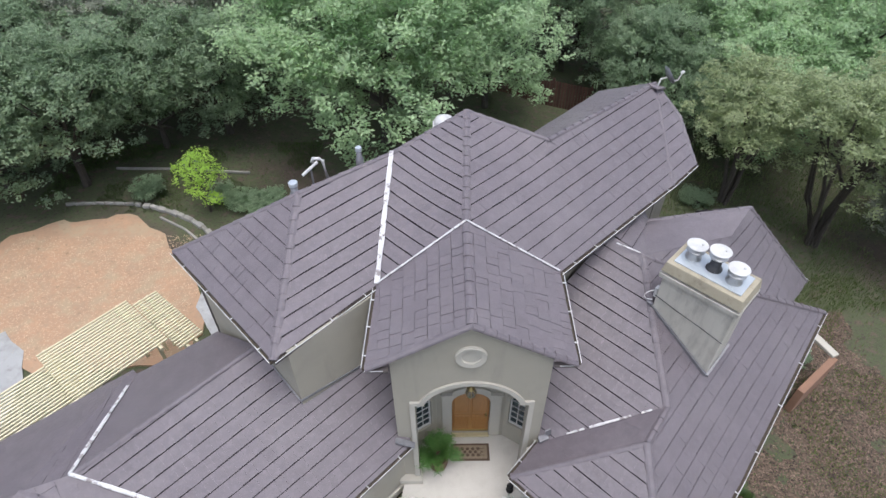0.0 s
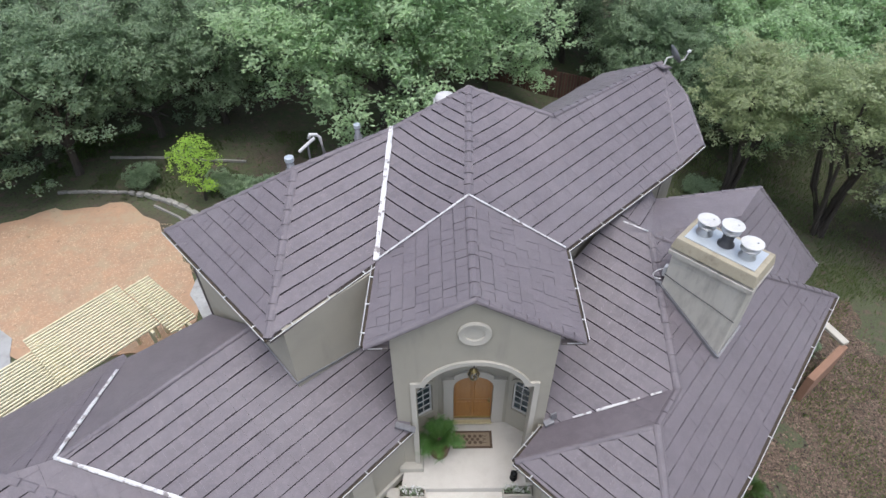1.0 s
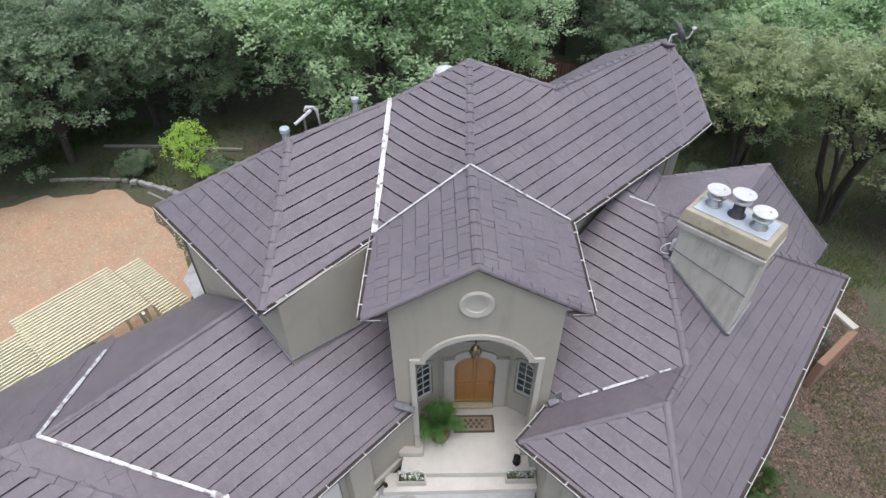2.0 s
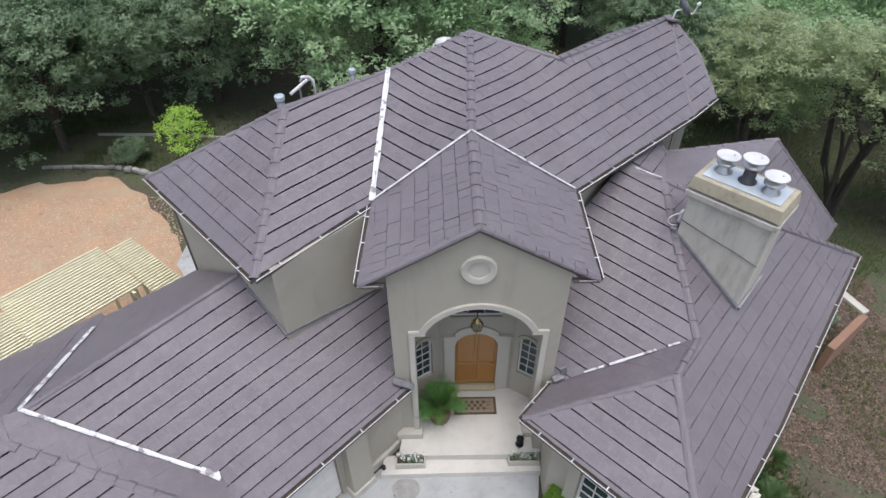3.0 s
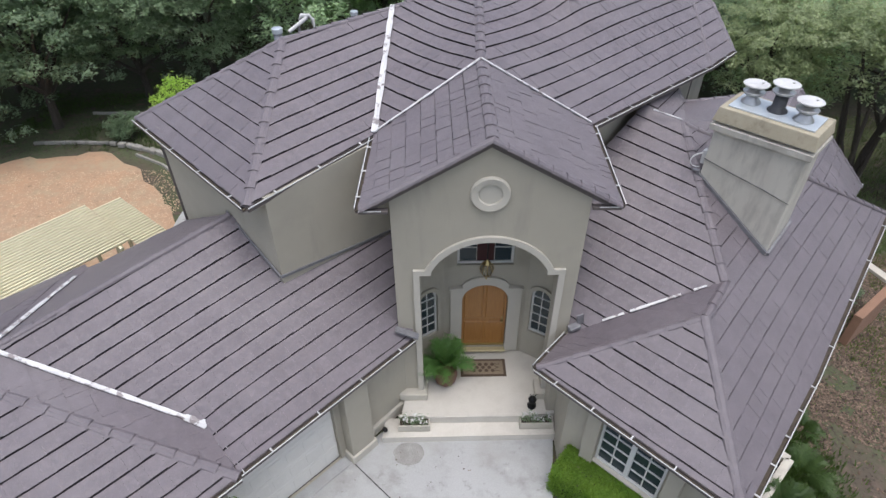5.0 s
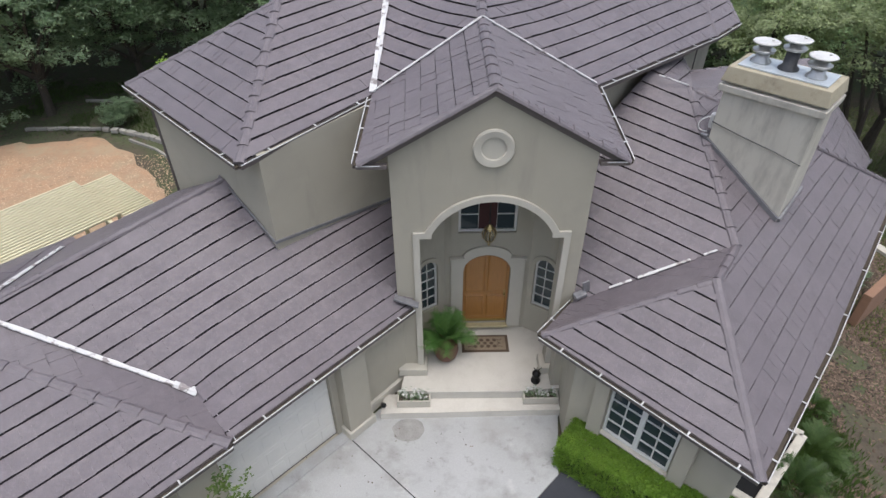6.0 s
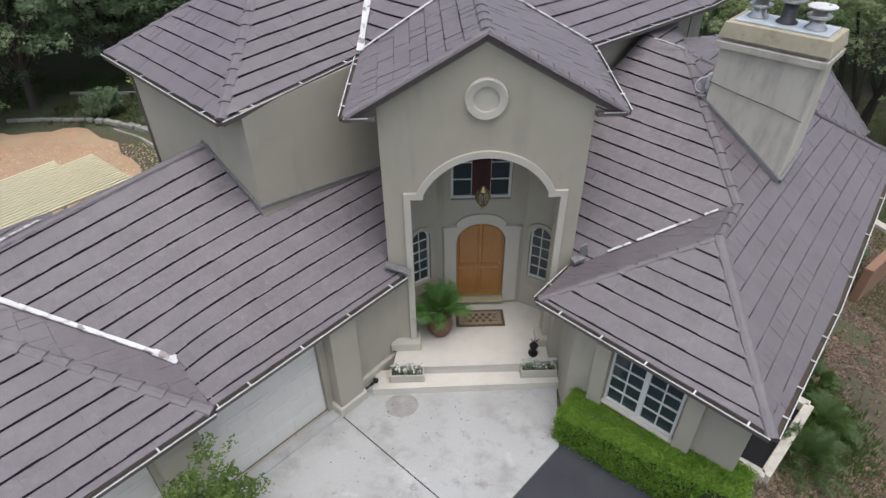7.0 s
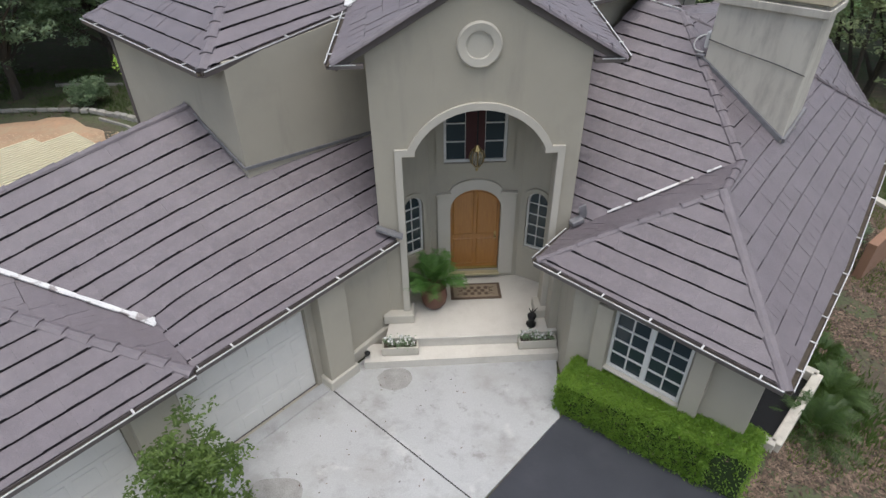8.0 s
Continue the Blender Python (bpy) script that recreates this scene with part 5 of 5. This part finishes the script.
seeds = {
    "oak_a": tree_mesh(21, 4.2, 6.6, 1.3, 1900, 19, 0.088, 0.40, LEAF_DARK, "oak_tree"),
    "oak_b": tree_mesh(22, 4.0, 7.2, 0.9, 1900, 19, 0.088, 0.40, LEAF_DARK, "oak_tree"),
    "grey": tree_mesh(23, 3.8, 6.4, 1.6, 1700, 19, 0.088, 0.40, LEAF_GREY, "oak_tree"),
    "olive": tree_mesh(24, 2.9, 3.9, 4.0, 1300, 19, 0.078, 0.36, LEAF_OLIVE, "oak_tree", 5),
    "light": tree_mesh(25, 6.2, 8.4, 1.8, 4700, 22, 0.092, 0.46, LEAF_LIGHT, "ash_tree"),
    "light_b": tree_mesh(26, 4.2, 6.6, 1.4, 1900, 19, 0.092, 0.42, LEAF_LIGHT, "ash_tree"),
}
LAB = {"oak_a": "dark green live oak with a dense crown", "oak_b": "dark green live oak with a dense crown", "grey": "dusty brown-green oak with a thin crown",
       "olive": "olive-green oak with twisting grey limbs", "light": "large pale green ash tree with a broad crown", "light_b": "pale green ash tree in fresh leaf"}
SPOTS = [
    ("light", -3.6, 19.0, 1.12, 20), ("light_b", 1.9, 22.5, 0.85, 100),
    ("oak_a", -18.2, 15.4, 0.88, 0), ("oak_b", -25.0, 13.2, 1.05, 80), ("oak_b", -15.4, 18.8, 0.86, 10), ("oak_a", -12.2, 20.0, 0.82, 140), ("grey", -12.0, 25.0, 1.05, 40), ("oak_b", -23.5, 24.0, 1.1, 200),
    ("oak_a", -30.0, 21.0, 1.15, 250), ("grey", -18.5, 28.5, 1.2, 310), ("grey", -10.5, 31.0, 1.15, 60), ("oak_b", -28.5, 30.0, 1.2, 20), ("grey", -21.0, 36.0, 1.3, 100),
    ("oak_b", -35.0, 27.0, 1.3, 220), ("oak_a", -31.0, 10.0, 1.1, 70), ("grey", -17.4, 22.6, 1.0, 15), ("oak_b", -21.6, 14.8, 0.9, 30), ("oak_a", -22.0, 19.4, 1.0, 130),
    ("oak_b", 7.2, 28.0, 0.95, 60), ("oak_a", 3.6, 31.5, 1.1, 330), ("oak_b", 11.0, 24.0, 0.85, 150), ("grey", 9.2, 32.5, 1.1, 30), ("oak_a", 0.5, 37.0, 1.2, 90),
    ("light_b", 18.5, 22.5, 1.05, 10), ("light_b", 23.5, 26.0, 1.2, 130), ("light_b", 15.0, 29.0, 1.15, 210), ("light", 21.5, 35.0, 0.9, 70), ("light_b", 29.0, 22.0, 1.2, 290),
    ("olive", 14.0, 16.2, 0.9, 0), ("olive", 18.0, 13.6, 1.08, 110), ("grey", 22.6, 13.2, 0.85, 200), ("light_b", 17.4, 21.6, 0.9, 45),
    ("oak_b", 11.6, 20.8, 0.7, 260), ("light_b", 33.0, 30.0, 1.3, 15), ("oak_b", -4.5, 33.0, 1.1, 240), ("oak_b", 28.0, 15.0, 1.1, 30),
]
# the first use of each kind is the tree itself, the later ones are copies
firsts = {}
for spot in SPOTS:
    k, x, y, s, rz = spot
    if firsts.setdefault(k, spot) is not spot:
        plant(seeds[k], x, y, s, rz, LAB[k])
for k, (_, x, y, s, rz) in firsts.items():
    seeds[k].matrix_basis = pose(x, y, ground_z(x, y), 0, 0, rz) @ Matrix.Diagonal((s, s, s, 1))
    tagged(seeds[k], LAB[k], "tree", "trees round the house")

lime = tree_mesh(31, 1.10, 2.3, 1.0, 210, 13, 0.060, 0.24, LEAF_LIME, "lime_sapling")
lime.matrix_basis = pose(-11.45, 13.15, 0.0) @ Matrix.Diagonal((0.92, 0.92, 0.98, 1))
tagged(lime, "bright lime-green sapling in the garden", "tree")
sap = tree_mesh(32, 0.66, 1.35, 1.0, 420, 12, 0.040, 0.15, leaf_material("citrus_leaf", (0.075, 0.135, 0.03), (0.17, 0.25, 0.055)), "citrus_tree")
sap.matrix_basis = pose(-4.55, -4.55, 0.0)
tagged(sap, "small glossy green citrus tree in front of the garage", "tree")
bm = bmesh.new()
bm.faces.new([bm.verts.new((-3.75 + 0.50 * math.cos(a), -3.75 + 0.34 * math.sin(a) + 0.03 * math.sin(3 * a), 0.0245)) for a in [i * math.pi / 16 for i in range(32)]])
part("damp_stain", bm, GREY_MARK, drive, "grey oval patch")
shrub = tree_mesh(33, 0.75, 1.0, 0.1, 330, 18, 0.055, 0.22, LEAF_DARK, "shrub")
shrub.matrix_basis = pose(-14.5, 14.3, 0) @ Matrix.Diagonal((0.7, 0.7, 0.8, 1))
tagged(shrub, "small dark round shrub at the garden edge", "shrub")
for x, y, s in ((-10.9, 14.0, 0.75), (-9.8, 13.5, 0.8), (-8.6, 13.2, 0.9), (12.4, 15.8, 0.8), (13.2, 5.9, 0.55), (-8.4, 5.0, 0.4)):
    tagged(copy_thing(shrub, pose(x, y, ground_z(x, y), 0, 0, x * 40) @ Matrix.Diagonal((s / 0.7, s / 0.7, s, 1))), "low dark green shrub", "shrub", "shrubs")

# garden wall stones, timber edging and fence
gwall = tagged(thing("garden_wall", "low curved grey stone garden wall", "wall"))
wrng = random.Random(8)
arc = [(-18.43, 13.82), (-16.6, 13.85), (-15.18, 13.76), (-14.3, 13.53), (-13.16, 13.09), (-12.07, 12.49), (-11.42, 12.01), (-10.6, 11.2)]
for k, (a, b) in enumerate(zip(arc, arc[1:])):
    n = max(1, round(math.dist(a, b) / 0.46))
    for i in range(n):
        f = (i + 0.5) / n
        x, y = a[0] + (b[0] - a[0]) * f, a[1] + (b[1] - a[1]) * f
        w, h = (0.13, 0.16) if k < 2 else (wrng.uniform(0.18, 0.27), wrng.uniform(0.16, 0.24))
        part("stone", box((0.45 if k < 2 else wrng.uniform(0.30, 0.44), w, h), pose(x, y, h / 2 - 0.04, 0, wrng.uniform(-3, 3), math.degrees(math.atan2(b[1] - a[1], b[0] - a[0])) + wrng.uniform(-7, 7)), 0.035), STONE, gwall)
edging = thing("timber_edging", "weathered timber border along the wood", "edging")
for a, b in (((-17.2, 16.7), (-14.2, 16.6)), ((-13.6, 16.5), (-10.3, 16.2)), ((-13.6, 12.75), (-12.2, 11.9)), ((-12.2, 11.9), (-11.2, 11.0))):
    part("sleeper", beam((*a, 0.10), (*b, 0.10), 0.10, 0.14, 0.02), STONE, edging)
fence = thing("fence", "dark red-brown board fence among the trees", "fence")
for i in range(40):
    x = 1.6 + i * 0.17
    y = 24.6 - i * 0.03
    part("board", box((0.15, 0.03, 1.7), pose(x, y, ground_z(x, y) + 0.8, 0, 0, -10), 0.004), FENCE, fence)
for i in range(4):
    x, y = 1.6 + i * 2.2, 24.7 - i * 0.4
    part("post", box((0.12, 0.12, 1.9), pose(x, y, ground_z(x, y) + 0.85), 0.01), FENCE, fence)

pergola((-13.15, 3.0), -40, 2.95, 2.5, 20, 2.62)
pergola((-11.0, 5.1), -40, 0.85, 2.75, 22, 2.55)
pergola((-14.75, 0.55), -40, 3.7, 2.2, 18, 2.40)

# fallen leaves and grass on the slope beside the house
lrng = random.Random(3)


def scatter(n, x0, x1, y0, y1, size, mat, name, label, thresh, upright=False, z=None, clump=False):
    vs, fs = [], []
    while len(fs) < n:
        x, y = lrng.uniform(x0, x1), lrng.uniform(y0, y1)
        if clump:
            x, y = lrng.gauss((x0 + x1) / 2, (x1 - x0) * 0.27), lrng.gauss((y0 + y1) / 2, (y1 - y0) * 0.27)
        if y > x * 0.86 - 5.6 and x > 0 and y < 10 and x < 12.2:
            if not y < x * 1.17 - 8.6:
                continue
        if noise.noise((x * 0.35, y * 0.35, 4)) + 0.35 * noise.noise((x * 1.4, y * 1.4, 8)) < thresh and lrng.random() < 0.93:
            continue
        p = Vector((x, y, ground_z(x, y) + 0.015 if z is None else z))
        a = lrng.uniform(0, 6.28)
        d = Vector((math.cos(a), math.sin(a), 0))
        e = Vector((-d.y, d.x, lrng.uniform(-0.4, 0.4)))
        s = size * lrng.uniform(0.6, 1.3)
        o = len(vs)
        if upright:
            tip = p + Vector((lrng.uniform(-1, 1) * s * 0.5, lrng.uniform(-1, 1) * s * 0.5, s * 1.6))
            vs += [p - d * s * 0.14, p + d * s * 0.14, tip]
            fs.append((o, o + 1, o + 2))
        else:
            vs += [p - d * s, p - e * s * 0.5, p + d * s + Vector((0, 0, s * 0.3)), p + e * s * 0.5]
            fs.append((o, o + 1, o + 2, o + 3))
    return tagged(place(name, mesh_from(vs, fs, mat)), label, "ground cover", kind="stuff")


scatter(60000, 3.6, 17, -7, 9, 0.056, LITTER, "leaf_litter", "dry brown leaves over the slope", -0.25)
scatter(26000, 4.5, 20, -6, 13, 0.07, leaf_material("grass_blade", (0.10, 0.17, 0.03), (0.16, 0.22, 0.05)), "grass", "thin green grass on the slope", 0.12, True)
scatter(26000, 10, 24, 9, 22, 0.10, leaf_material("shade_blade", (0.15, 0.20, 0.08), (0.22, 0.27, 0.12)), "rough_grass", "rough grey-green grass under the oaks", -0.3, True)
scatter(5200, 6.7, 8.8, -2.6, 0.2, 0.12, leaf_material("rank_blade", (0.07, 0.13, 0.03), (0.13, 0.21, 0.05)), "long_grass", "long green grass beside the light well", -2.0, True, clump=True)
scatter(14000, -20, -7, 13.2, 19, 0.08, leaf_material("lawn_blade", (0.07, 0.12, 0.035), (0.11, 0.16, 0.05)), "lawn_grass", "short dull green grass round the soil bed", 0.05, True)
scatter(7000, -19.5, -10.5, 4.8, 11.5, 0.036, material("straw", (0.58, 0.43, 0.29), (0.48, 0.34, 0.22), rough=0.9, island=0.15), "straw", "dry straw on the red soil", -2.0, z=0.04)
scatter(80, -5.2, 1.3, -4.6, -1.1, 0.022, LITTER, "drive_litter", "scattered dry leaves and grit on the concrete", -2.0, z=0.028)
